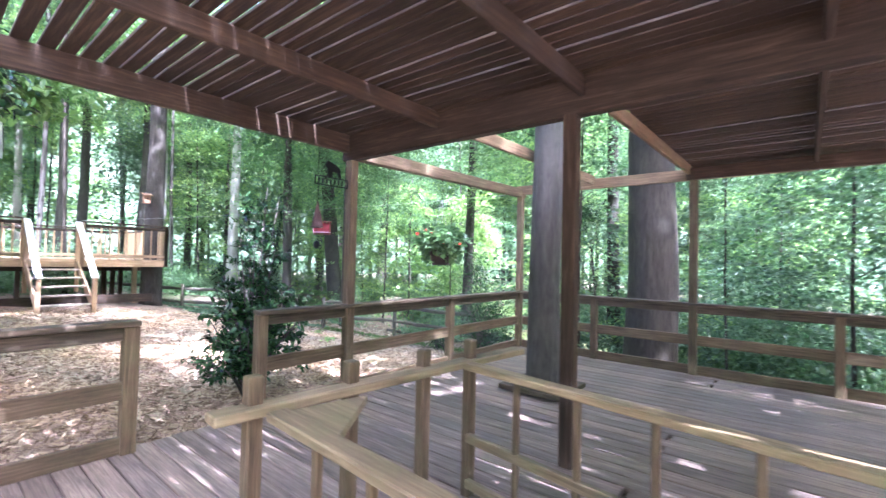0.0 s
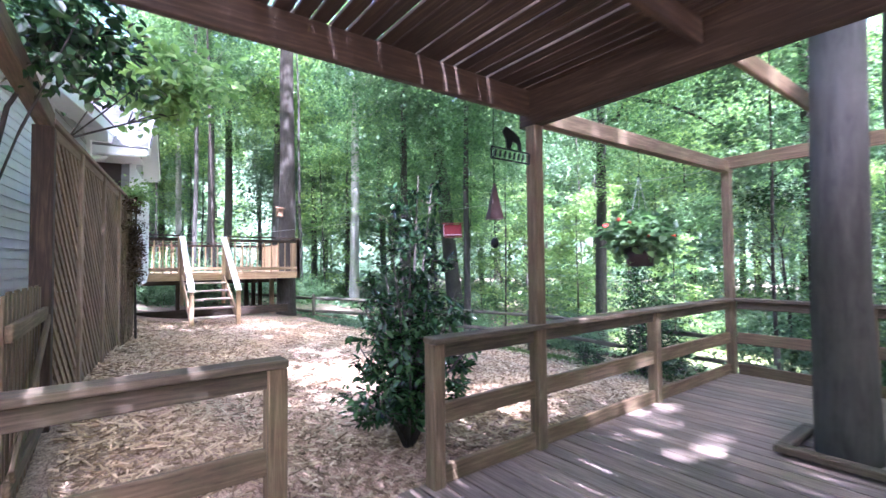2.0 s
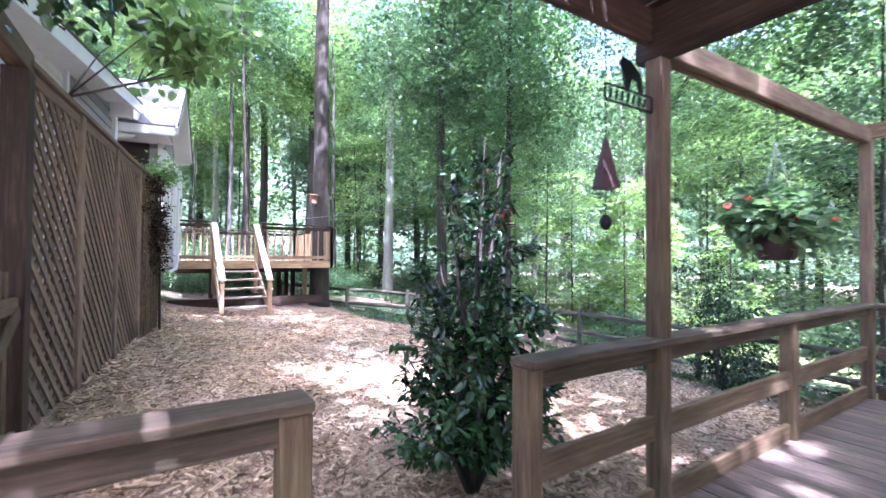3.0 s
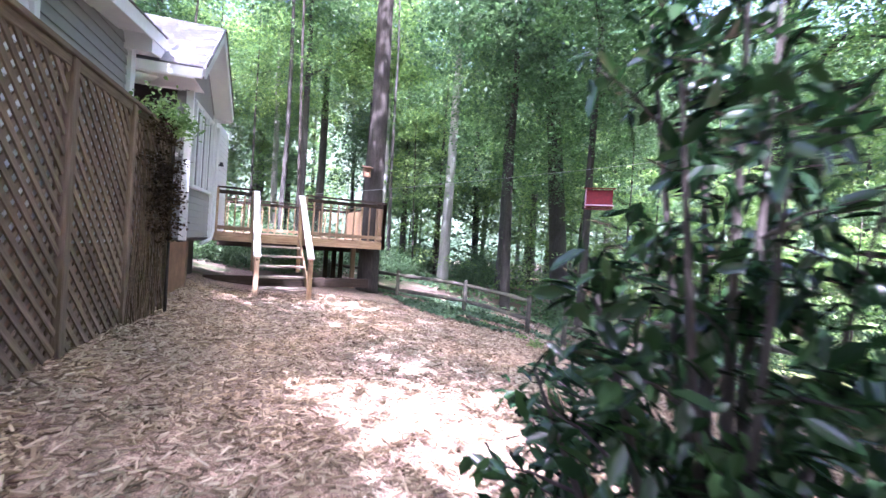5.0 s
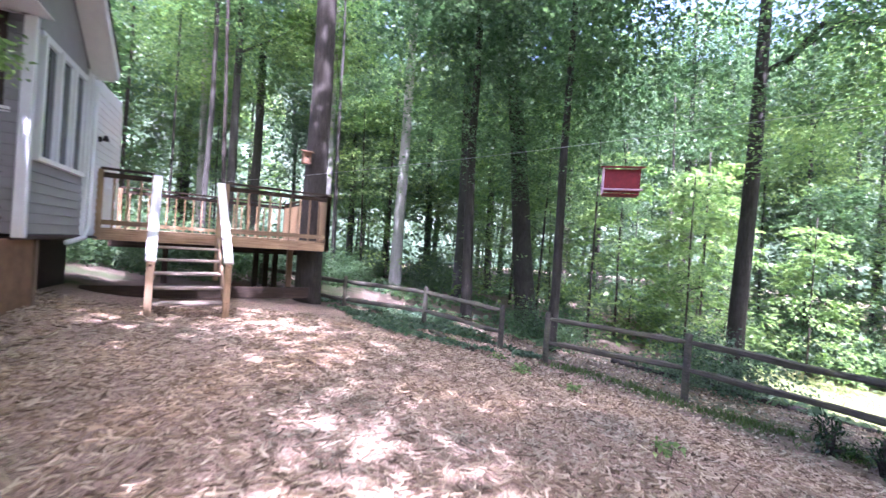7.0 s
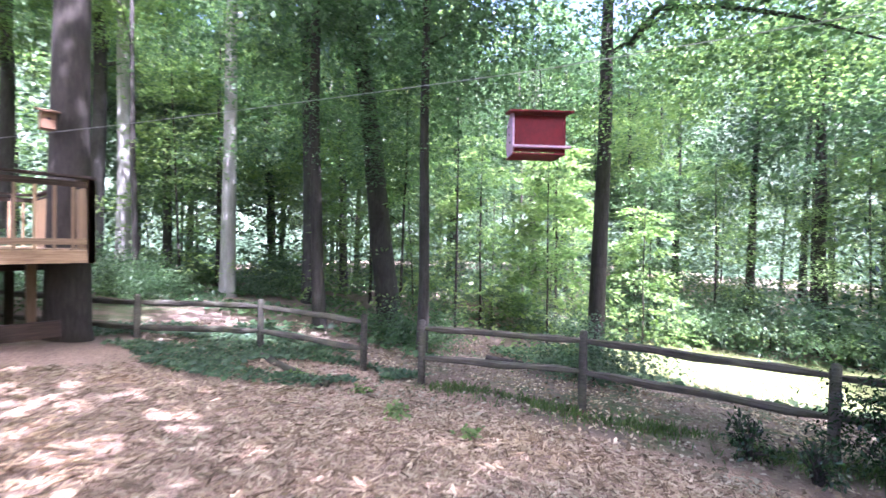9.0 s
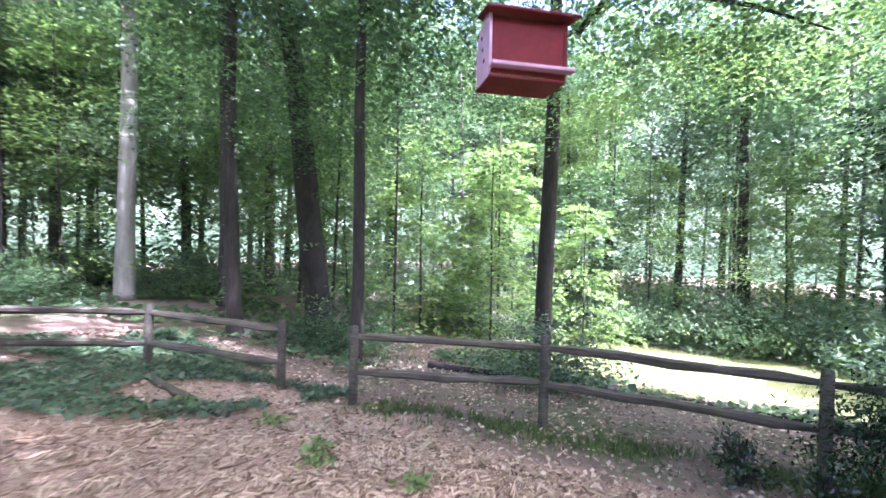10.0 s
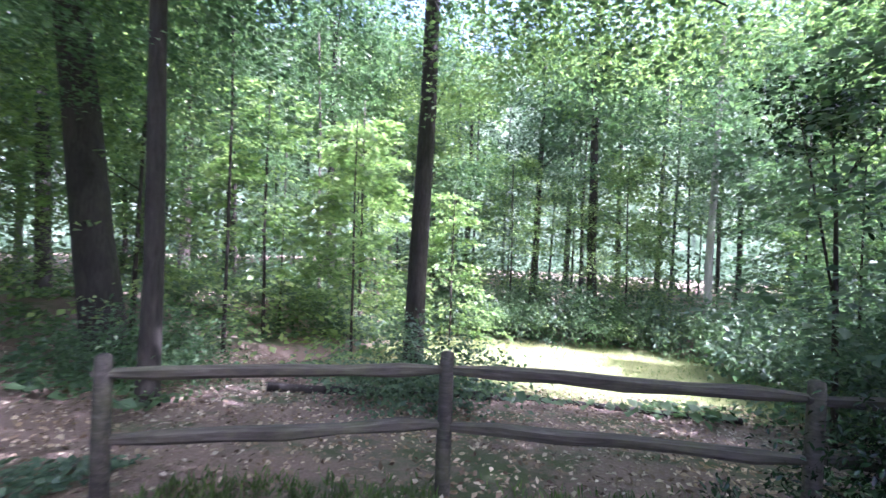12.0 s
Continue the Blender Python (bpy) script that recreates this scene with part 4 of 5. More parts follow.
def house():
    t = thing("house", hp(0, 0, 0), "light grey sided house with white trim", "house")
    # bay that stands out over the yard
    part("bay_wall", box_bm(BAY - 0.04, 2.6, 2.45, 0), M_GREY_SIDING, t, "", aim(hp(0.03, -1.34, 2.30), hp(BAY, -1.34, 2.30)))
    lap_wall(t, hp(BAY - 0.03, 0.0, 0), hp(0.06, 0.0, 0), 1.09, 1.95, 0.122, M_GREY_SIDING)
    lap_wall(t, hp(0.0, -0.04, 0), hp(0.0, -2.6, 0), 1.09, 3.5, 0.122, M_GREY_SIDING)
    for q in (0.03, BAY):
        beam("corner_trim", hp(q, 0.005, 1.04), hp(q, 0.005, 3.56), 0.13, 0.11, M_WHITE, t, up=(0, 1, 0))
    beam("skirt_trim", hp(-0.02, 0.0, 1.045), hp(BAY + 0.05, 0.0, 1.045), 0.06, 0.05, M_DARK, t)
    # dark screened opening in the bay's near side
    side = beam("screen", hp(-0.012, -0.18, 2.98), hp(-0.012, -1.3, 2.98), 0.02, 1.05, M_DARK, t, "dark window screen")
    for z in (2.44, 3.52):
        beam("screen_trim", hp(-0.02, -0.12, z), hp(-0.02, -1.34, z), 0.03, 0.06, M_WHITE, side)
    # windows
    s0, s1, z0, z1 = 0.30, 1.90, 1.98, 3.42
    w = part("window", box_bm(s1 - s0 + 0.12, 0.07, 0.06, 0.004), M_WHITE, t, "row of white-framed casement windows", aim(hp(s0, 0.03, z0), hp(s1, 0.03, z0)))
    beam("window_head", hp(s0 - 0.05, 0.02, z1), hp(s1 + 0.05, 0.02, z1), 0.05, 0.09, M_WHITE, w)
    for k in range(4):
        q = s0 + (s1 - s0) * k / 3
        beam("mullion", hp(q, 0.02, z0), hp(q, 0.02, z1), 0.06, 0.10, M_WHITE, w, up=HN)
    gm, gnt, gb = shader("window_glass", 0.06, 0, 0.6)
    gb.inputs["Base Color"].default_value = (0.05, 0.06, 0.06, 1)
    for k in range(3):
        sa, sb = s0 + (s1 - s0) * k / 3 + 0.04, s0 + (s1 - s0) * (k + 1) / 3 - 0.04
        part("pane", box_bm(sb - sa, 0.01, z1 - z0 - 0.1, 0), gm, w, "dark reflecting glass", aim(hp(sa, 0.0, (z0 + z1) / 2), hp(sb, 0.0, (z0 + z1) / 2)))
        for q in (sa + 0.012, sb - 0.012):
            beam("sash", hp(q, 0.012, z0 + 0.03), hp(q, 0.012, z1 - 0.04), 0.03, 0.035, M_WHITE, w, up=HN)
    # foundation under the bay; its dark far stretch stands in for shade
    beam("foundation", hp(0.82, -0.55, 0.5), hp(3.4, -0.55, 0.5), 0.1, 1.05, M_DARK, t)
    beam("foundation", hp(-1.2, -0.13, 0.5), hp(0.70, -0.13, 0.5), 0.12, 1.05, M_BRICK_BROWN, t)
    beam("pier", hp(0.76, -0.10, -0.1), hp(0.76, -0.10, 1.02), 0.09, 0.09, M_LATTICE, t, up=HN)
    # unseen underside, run on past the bay to shade the ground
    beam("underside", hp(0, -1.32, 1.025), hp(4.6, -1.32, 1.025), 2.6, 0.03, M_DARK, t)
    # bay roof: gable towards the yard
    eave_z, ridge_z, ridge_s = 3.70, 4.88, 0.70
    for s_e, inner in ((-0.72, 0.03), (2.22, BAY)):
        q = [hp(s_e, 0.33, eave_z), hp(s_e, -2.2, eave_z), hp(ridge_s, -2.2, ridge_z), hp(ridge_s, 0.33, ridge_z)]
        shingled("bay_roof", q, t, 10)
        beam("fascia", hp(s_e, 0.31, eave_z - 0.10), hp(s_e, -2.2, eave_z - 0.10), 0.03, 0.15, M_WHITE, t)
        beam("rake", hp(s_e, 0.34, eave_z - 0.09), hp(ridge_s, 0.34, ridge_z - 0.09), 0.03, 0.17, M_WHITE, t)
        beam("drip_edge", hp(s_e, 0.36, eave_z + 0.02), hp(ridge_s, 0.36, ridge_z + 0.02), 0.03, 0.03, M_DARK, t)
        mid = (s_e + inner) / 2
        beam("soffit", hp(mid, 0.2, eave_z - 0.18), hp(mid, -2.2, eave_z - 0.18), abs(s_e - inner), 0.02, M_WHITE, t)
        beam("gable_soffit", hp(s_e, 0.17, eave_z - 0.13), hp(ridge_s, 0.17, ridge_z - 0.13), 0.33, 0.02, M_WHITE, t)
    part("gable", prism([hp(-0.05, 0.0, 3.5), hp(BAY + 0.05, 0.0, 3.5), hp(ridge_s, 0.0, 4.74)], -HN * 0.06), M_GREY_SIDING, t)
    # downspout at the far corner
    part("downspout", tube_bm([hp(BAY + 0.06, 0.08, 3.4), hp(BAY + 0.06, 0.09, 2.5), hp(BAY + 0.06, 0.09, 1.2), hp(BAY - 0.05, 0.07, 1.03), hp(BAY - 0.55, 0.0, 0.96)], [0.038] * 5, 8), M_WHITE, t, "", Matrix(), True)
    # main wall behind the lattice, under a shallow rake
    S0, S1, OUT, TIP = -8.65, -0.92, -0.60, -0.55

    def rake_z(q):
        return 3.80 + 0.12 * (q + 2.9)
    part("main_wall", prism([hp(S0, OUT, 1.0), hp(S1, OUT, 1.0), hp(S1, OUT, rake_z(S1)), hp(S0, OUT, rake_z(S0))], -HN * 0.12), M_SIDING_WHITE, t)
    lap_wall(t, hp(S1 - 0.06, OUT + 0.012, 0), hp(-3.25, OUT + 0.012, 0), 1.06, 3.98, 0.134, M_GREY_SIDING, lambda z: 30 if z < 3.72 else (S1 - 0.06) - ((z - 3.74) / 0.12 - 2.9))
    lap_wall(t, hp(-3.25, OUT + 0.012, 0), hp(S0, OUT + 0.012, 0), 1.06, 3.70, 0.108, M_SIDING_WHITE, lambda z: 30 if z < 3.0 else -3.25 - ((z - 3.80) / 0.12 - 2.9))
    beam("wall_trim", hp(-3.25, OUT + 0.02, 1.0), hp(-3.25, OUT + 0.02, rake_z(-3.25) - 0.1), 0.09, 0.09, M_WHITE, t, up=HN)
    beam("corner_trim", hp(S1, OUT + 0.02, 1.0), hp(S1, OUT + 0.02, rake_z(S1) - 0.1), 0.16, 0.12, M_WHITE, t, up=HN)
    part("corner_wall", prism([hp(S1, OUT, 1.0), hp(S1, OUT, 3.7), hp(S1, -2.6, 3.7), hp(S1, -2.6, 1.0)], -HD * 0.1), M_SIDING_WHITE, t)
    beam("foundation", hp(S0, OUT - 0.06, 0.45), hp(S1, OUT - 0.06, 0.45), 0.1, 1.1, M_BRICK_BROWN, t)
    beam("rake", hp(S0, OUT + 0.36, rake_z(S0) - 0.09), hp(TIP, OUT + 0.36, rake_z(TIP) - 0.09), 0.03, 0.18, M_WHITE, t)
    beam("drip_edge", hp(S0, OUT + 0.38, rake_z(S0) + 0.01), hp(TIP, OUT + 0.38, rake_z(TIP) + 0.01), 0.03, 0.025, M_DARK, t)
    beam("gable_soffit", hp(S0, OUT + 0.18, rake_z(S0) - 0.15), hp(S1 - 0.4, OUT + 0.18, rake_z(S1 - 0.4) - 0.15), 0.36, 0.02, M_WHITE, t)
    part("eave_return", prism([hp(S1 - 0.20, OUT + 0.35, 3.66), hp(TIP, OUT + 0.35, 3.76), hp(TIP, OUT + 0.35, rake_z(TIP) - 0.01), hp(S1 - 0.20, OUT + 0.35, rake_z(S1 - 0.2) - 0.01)], -HN * 0.34), M_WHITE, t, "white boxed eave return")
    shingled("main_roof", [hp(TIP, OUT + 0.36, rake_z(TIP) + 0.02), hp(S0, OUT + 0.36, rake_z(S0) + 0.02), hp(S0, OUT - 2.8, rake_z(S0) + 1.5), hp(TIP, OUT - 2.8, rake_z(TIP) + 1.5)], t, 18)
    part("gutter", tube_bm([hp(TIP - 0.05, OUT + 0.25, 3.66), hp(TIP + 0.05, OUT + 0.30, 3.58), hp(TIP + 0.02, OUT + 0.18, 3.48), hp(TIP - 0.2, OUT + 0.0, 3.42), hp(S1 + 0.1, OUT - 0.1, 3.40)], [0.06] * 5, 10), M_WHITE, t, "", Matrix(), True)
    # dark colour put in for the shade of the recess
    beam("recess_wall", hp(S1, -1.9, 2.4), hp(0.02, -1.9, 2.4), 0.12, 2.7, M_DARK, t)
    # rear wing beyond the bay, with a lamp on its wall
    beam("rear_wall", hp(BAY + 0.1, -0.14, 2.4), hp(4.6, -0.14, 2.4), 0.12, 2.7, M_SIDING_WHITE, t)
    lap_wall(t, hp(4.6, -0.07, 0), hp(BAY + 0.1, -0.07, 0), 1.1, 3.7, 0.12, M_SIDING_WHITE)
    lamp = thing("wall_lamp", hp(3.0, 0.0, 2.7), "small dark outdoor lamp on the siding", "lamp")
    part("bracket", box_bm(0.05, 0.05, 0.09, 0.008), M_BLACK, lamp, "", pose(*hp(3.0, -0.03, 2.72)))
    part("shade", cone_bm(0.055, 0.025, 0.09, 14), M_BLACK, lamp, "", pose(*hp(3.0, 0.05, 2.70)))


M_SIDING_WHITE = plain("white_vinyl_siding", (0.74, 0.75, 0.77), 0.5, 0, 0.06, 3)
house()


def house_deck():
    t = thing("raised_deck", (-15.6, 3.2, 0), "raised wooden deck with stairs beside the house", "deck")
    X, XB, Y0, Y1, Z = -15.62, -19.8, 1.15, 5.25, 1.20
    for k in range(29):
        y = Y0 + 0.07 + k * 0.1425
        beam("deck_board", (X, y, Z - 0.02), (XB, y, Z - 0.02), 0.137, 0.036, M_PINE, t)
    for a, b in (((X, Y0), (X, Y1)), ((XB, Y0), (XB, Y1)), ((X, Y1), (XB, Y1))):
        beam("rim_board", (*a, Z - 0.12), (*b, Z - 0.12), 0.04, 0.19, M_PINE, t)

    def side(a, b, gap=0.14, skip=None):
        a, b = Vector((*a, 0)), Vector((*b, 0))
        d = b - a
        n = int(d.length / gap)
        for z, h, w in ((Z + 1.05, 0.04, 0.13), (Z + 0.94, 0.09, 0.04), (Z + 0.10, 0.09, 0.04)):
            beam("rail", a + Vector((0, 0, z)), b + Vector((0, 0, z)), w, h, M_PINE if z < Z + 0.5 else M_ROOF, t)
        for k in range(1, n):
            p = a + d * k / n
            beam("baluster", (p.x, p.y, Z - 0.15), (p.x, p.y, Z + 0.98), 0.036, 0.036, M_PINE, t, bevel=0.003, up=(0, 1, 0))
        for p in (a, b):
            beam("post", (p.x, p.y, Z - 0.22), (p.x, p.y, Z + 1.03), 0.09, 0.09, M_PINE, t, up=(0, 1, 0))
    side((X, Y0), (X, 1.95), 0.19)
    side((X, 3.16), (X, Y1), 0.19)
    side((X, Y1), (XB, Y1), 3.0)
    for k in range(29):
        x = X - 0.10 - k * 0.142
        beam("side_board", (x, Y1 - 0.035, Z - 0.18), (x, Y1 - 0.035, Z + 0.92), 0.128, 0.02, M_PINE, t, bevel=0.003, up=(0, 1, 0))
    side((XB, Y0), (XB, Y1), 0.2)
    for x, y in ((-17.5, 4.1), (-17.6, 4.36), (-17.7, 4.6), (-16.8, 4.75), (-18.6, 2.2)):
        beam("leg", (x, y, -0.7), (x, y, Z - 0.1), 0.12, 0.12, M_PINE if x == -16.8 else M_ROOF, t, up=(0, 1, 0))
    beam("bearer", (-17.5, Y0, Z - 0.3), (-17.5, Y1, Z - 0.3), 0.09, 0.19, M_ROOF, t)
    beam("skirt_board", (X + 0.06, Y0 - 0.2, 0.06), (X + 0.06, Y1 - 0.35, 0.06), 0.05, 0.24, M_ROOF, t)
    # stairs
    xs0, xs1 = -13.62, X
    for y in (2.0, 3.05):
        beam("stringer", (xs0, y, 0.02), (xs1, y, Z - 0.12), 0.04, 0.24, M_PINE, t)
        beam("newel", (xs0, y, -0.2), (xs0, y, 0.76), 0.10, 0.10, M_PINE, t, up=(0, 1, 0))
        beam("newel", (xs1 + 0.08, y, 0.3), (xs1 + 0.08, y, 2.16), 0.09, 0.09, M_PINE, t, up=(0, 1, 0))
        # sunlight on the handrails is put into their pale colour
        beam("hand_rail", (xs0 + 0.05, y, 0.76), (xs1 + 0.05, y, 2.22), 0.14, 0.045, M_SUNLIT_WOOD, t, "handrail board coloured pale for sunlight")
        beam("hand_rail", (xs0 + 0.05, y, 0.68), (xs1 + 0.05, y, 2.12), 0.04, 0.10, M_PINE, t)
    for k in range(5):
        f = (k + 0.5) / 5.6
        z = 0.10 + k * 0.205
        x = xs0 + (xs1 - xs0) * f
        beam("tread", (x, 2.02, z), (x, 3.03, z), 0.26, 0.04, M_TREAD, t)
    return t


house_deck()


# ---- red bird feeder on its wire ----
def feeder():
    x, y, z, k = -8.78, 6.24, 1.95, 0.74
    t = thing("bird_house", (x, y, z), "red painted wooden bird house hanging from a wire", "bird house")
    m = pose(x, y, z, 0, 0, 43) @ Matrix.Diagonal((k, k, k, 1))
    part("back_panel", box_bm(0.48, 0.018, 0.34, 0.003), M_RED, t, "", m @ pose(0, 0.02, 0.19))
    for s in (-1, 1):
        bm = bmesh.new()
        prof = [(0.03, 0.0), (0.0, 0.06), (0.0, 0.37), (0.10, 0.40), (0.24, 0.30), (0.28, 0.10), (0.22, 0.0)]
        a = [bm.verts.new((s * 0.245 - 0.009, p, q)) for p, q in prof]
        b = [bm.verts.new((s * 0.245 + 0.009, p, q)) for p, q in prof]
        bm.faces.new(a), bm.faces.new(b[::-1])
        for i in range(7):
            j = (i + 1) % 7
            bm.faces.new((a[i], b[i], b[j], a[j]))
        bmesh.ops.recalc_face_normals(bm, faces=bm.faces[:])
        end = part("side_panel", bm, M_PINK if s < 0 else M_RED, t, "faded pink end panel" if s < 0 else "", m)
        if s < 0:
            for p, q in ((0.10, 0.12), (0.13, 0.20), (0.15, 0.28)):
                hole = bmesh.new()
                bmesh.ops.create_cone(hole, cap_ends=True, segments=12, radius1=0.013, radius2=0.013, depth=0.006)
                part("hole", hole, M_DARK, end, "dark entrance hole", m @ pose(-0.256, p, q, 0, 90, 0))
    part("floor_panel", box_bm(0.5, 0.30, 0.018, 0.003), M_RED, t, "", m @ pose(0, 0.15, 0.0))
    part("perch_ledge", box_bm(0.54, 0.07, 0.02, 0.003), M_PINK, t, "faded pink ledge", m @ pose(0.02, -0.02, 0.06))
    part("roof_panel", box_bm(0.60, 0.24, 0.018, 0.003), M_RED, t, "", m @ pose(0.01, 0.04, 0.395, 8, 0, 0))
    part("cord", tube_bm([(x, y + 0.06, z + 0.27), (x, y, 2.53)], [0.003] * 2, 5), M_BLACK, t)
    w = thing("overhead_wire", (x, y, 2.5), "thin pale wire stretched across the yard", "wire")
    a, c, b = Vector((-15.55, 3.12, 2.27)), Vector((x, y + 0.0, 2.53)), Vector((-2.45, 8.15, 2.85))
    pts = [a.lerp(c, k / 6) - Vector((0, 0, 0.04 * math.sin(math.pi * k / 6))) for k in range(6)]
    pts += [c.lerp(b, k / 6) - Vector((0, 0, 0.04 * math.sin(math.pi * k / 6))) for k in range(7)]
    part("wire", tube_bm(pts, [0.003] * 13, 5), M_WIRE, w)


feeder()


# ---- plants near the walk ----
def dark_shrub(x, y, z0, h, rad, seed, leaves, size, label):
    """An evergreen shrub: several stems and many glossy pointed leaves on short shoots."""
    t = thing("shrub", (x, y, z0), label, "shrub")
    r = np.random.RandomState(seed)
    rr = random.Random(seed)
    tips = []
    for k in range(16):
        a = rr.uniform(0, 6.28)
        f = rr.uniform(0.12, 1.0)
        R = rad * (1.2 - 1.0 * f) * rr.uniform(0.5, 1.0)
        p0 = Vector((x, y, z0 - 0.05))
        p1 = Vector((x + R * 0.35 * math.cos(a), y + R * 0.35 * math.sin(a), z0 + h * f * 0.6))
        p2 = Vector((x + R * math.cos(a), y + R * math.sin(a), z0 + h * f))
        part("stem", tube_bm([p0, p1, p2], [0.022, 0.014, 0.005], 6, 0.05, k), M_BARK_BROWN, t, "", Matrix(), True)
        tips.append((p1, p2))
    n = leaves
    k = r.randint(0, len(tips), n)
    P1 = np.array([tuple(a) for a, b in tips])[k]
    P2 = np.array([tuple(b) for a, b in tips])[k]
    f = np.sqrt(r.rand(n, 1)) * 1.06
    base = P1 + (P2 - P1) * f + r.randn(n, 3) * np.array([0.12, 0.12, 0.10]) * rad / 0.65
    base[:, 2] = np.maximum(base[:, 2], z0 + 0.06)
    out = base - np.array([x, y, z0 + h * 0.4])
    way = unit(unit(out) * 0.7 + r.randn(n, 3) * 0.7 + [0, 0, -0.25])
    nrm = r.randn(n, 3) * 0.55 + [0, 0, 1] + unit(out) * 0.3
    nrm = unit(nrm - way * np.sum(nrm * way, 1, keepdims=True))
    part("foliage", leaves_mesh("dark_leaves", base, way, nrm, size * (0.6 + 0.7 * r.rand(n)), M_LEAF_DARK, 0.21, 0.07, True), None, t)
    return t


def open_shrub(x, y, h, seed, label):
    """A loose evergreen: leaning stems, side branches, and leafy shoots with gaps between them."""
    z0 = ground_z(x, y)
    t = thing("shrub", (x, y, z0), label, "shrub")
    rr, r = random.Random(seed), np.random.RandomState(seed)
    shoots = []
    for k in range(20):
        a = k * 2.4 + rr.uniform(-.3, .3)
        f = 1.0 if k == 0 else rr.uniform(0.72, 0.98) if k < 6 else rr.uniform(0.16, 0.72)
        R = (0.08 if k == 0 else 0.82 * (1 - f) + 0.12) * rr.uniform(0.75, 1.05)
        p0 = Vector((x, y, z0 - 0.05))
        p2 = Vector((x - 0.30 * f + R * math.cos(a), y + 0.28 * f + R * math.sin(a), z0 + h * f))
        p1 = p0.lerp(p2, 0.5) + Vector((-0.1 * R * math.cos(a), -0.1 * R * math.sin(a), 0.05))
        part("stem", tube_bm([p0, p1, p2], [0.020, 0.013, 0.004], 6, 0.05, k), M_BARK_BROWN, t, "", Matrix(), True)
        for j in range(13 if k else 26):
            g = rr.uniform(0.22 if k else 0.12, 1.0)
            q = p0.lerp(p1, g * 2) if g < 0.5 else p1.lerp(p2, g * 2 - 1)
            b = rr.uniform(0, 6.28)
            reach = rr.uniform(0.10, 0.30) * (1.25 - 0.7 * (q.z - z0) / h)
            e = q + Vector((math.cos(b) * reach, math.sin(b) * reach, rr.uniform(-0.02, 0.14)))
            if e.z > z0 + 0.14:
                shoots.append((q, e))
    for k in range(0, len(shoots), 2):
        q, e = shoots[k]
        part("twig", tube_bm([q, q.lerp(e, 0.5) + Vector((0, 0, 0.015)), e], [0.006, 0.004, 0.002], 5), M_BARK_BROWN, t)
    A, E = np.array([tuple(q) for q, e in shoots]), np.array([tuple(e) for q, e in shoots])
    n = 22 * len(shoots)
    k = np.repeat(np.arange(len(shoots)), 22)
    f = 0.25 + 0.8 * r.rand(n, 1)
    base = A[k] + (E[k] - A[k]) * f + r.randn(n, 3) * 0.022
    way = unit(unit(E[k] - A[k]) * 0.6 + r.randn(n, 3) * 0.65 + [0, 0, -0.35])
    nrm = r.randn(n, 3) * 0.5 + [0, 0, 1]
    nrm = unit(nrm - way * np.sum(nrm * way, 1, keepdims=True))
    part("foliage", leaves_mesh("dark_leaves", base, way, nrm, 0.076 * (0.6 + 0.7 * r.rand(n)), M_LEAF_DARK, 0.22, 0.07, True), None, t)
    return t


open_shrub(-4.50, 2.42, 2.28, 41, "dark glossy evergreen shrub beside the deck opening")
dark_shrub(-6.35, 9.35, ground_z(-6.35, 9.35), 2.5, 1.05, 32, 9000, 0.062, "dense dark evergreen shrub beside the fence")
dark_shrub(-7.75, 9.35, ground_z(-7.75, 9.35), 0.5, 0.32, 35, 420, 0.065, "small dark evergreen seedling beside the fence")
dark_shrub(-7.2, 9.0, ground_z(-7.2, 9.0), 0.4, 0.28, 36, 320, 0.06, "small dark evergreen seedling beside the fence")


def picket_gate():
    """The low gate between the lattice corner and the deck."""
    t = thing("picket_gate", (-5.1, 0.1, 0), "weathered low wooden picket gate with a diagonal brace", "gate")
    a, b = Vector((-5.75, 0.10, 0)), Vector((-4.45, 0.09, 0))
    for z in (0.30, 1.06):
        beam("rail", a + Vector((0, 0, z)), b + Vector((0, 0, z)), 0.035, 0.09, M_RAIL, t)
    for k in range(11):
        p = a.lerp(b, (k + 0.5) / 11) + Vector((0, -0.03, 0))
        beam("picket", (p.x, p.y, 0.10), (p.x, p.y, 1.25 + 0.015 * (k % 2)), 0.075, 0.018, M_RAIL, t, up=(0, 1, 0))
    beam("brace", a + Vector((0.02, 0.02, 1.02)), b + Vector((0, 0.02, 0.36)), 0.025, 0.08, M_RAIL, t)


picket_gate()


def leafy_branch(name, pts, r0, centre, extent, clumps, per, size, material, seed, label, category="tree"):
    t = thing(name, pts[0], label, category)
    n = len(pts)
    part("stem", tube_bm(pts, [r0 * (1 - 0.8 * k / (n - 1)) for k in range(n)], 7, 0.08, seed), M_BARK_BROWN, t, "", Matrix(), True)
    r = random.Random(seed)
    c = Vector(centre)
    for k in range(5):
        q = c + Vector([r.uniform(-0.7, 0.7) * e for e in extent])
        s = Vector(pts[max(1, n - 2 - k % 2)])
        part("twig", tube_bm([s, s.lerp(q, 0.5) + Vector((0, 0, 0.08)), q], [r0 * 0.35, r0 * 0.22, 0.004], 5, 0.05, k), M_BARK_BROWN, t, "", Matrix(), True)
    part("foliage", clump_crown("branch_leaves", seed, extent, clumps, per, 0.13, size, material, 0.1, True), None, t, "", Matrix.Translation(c))
    return t


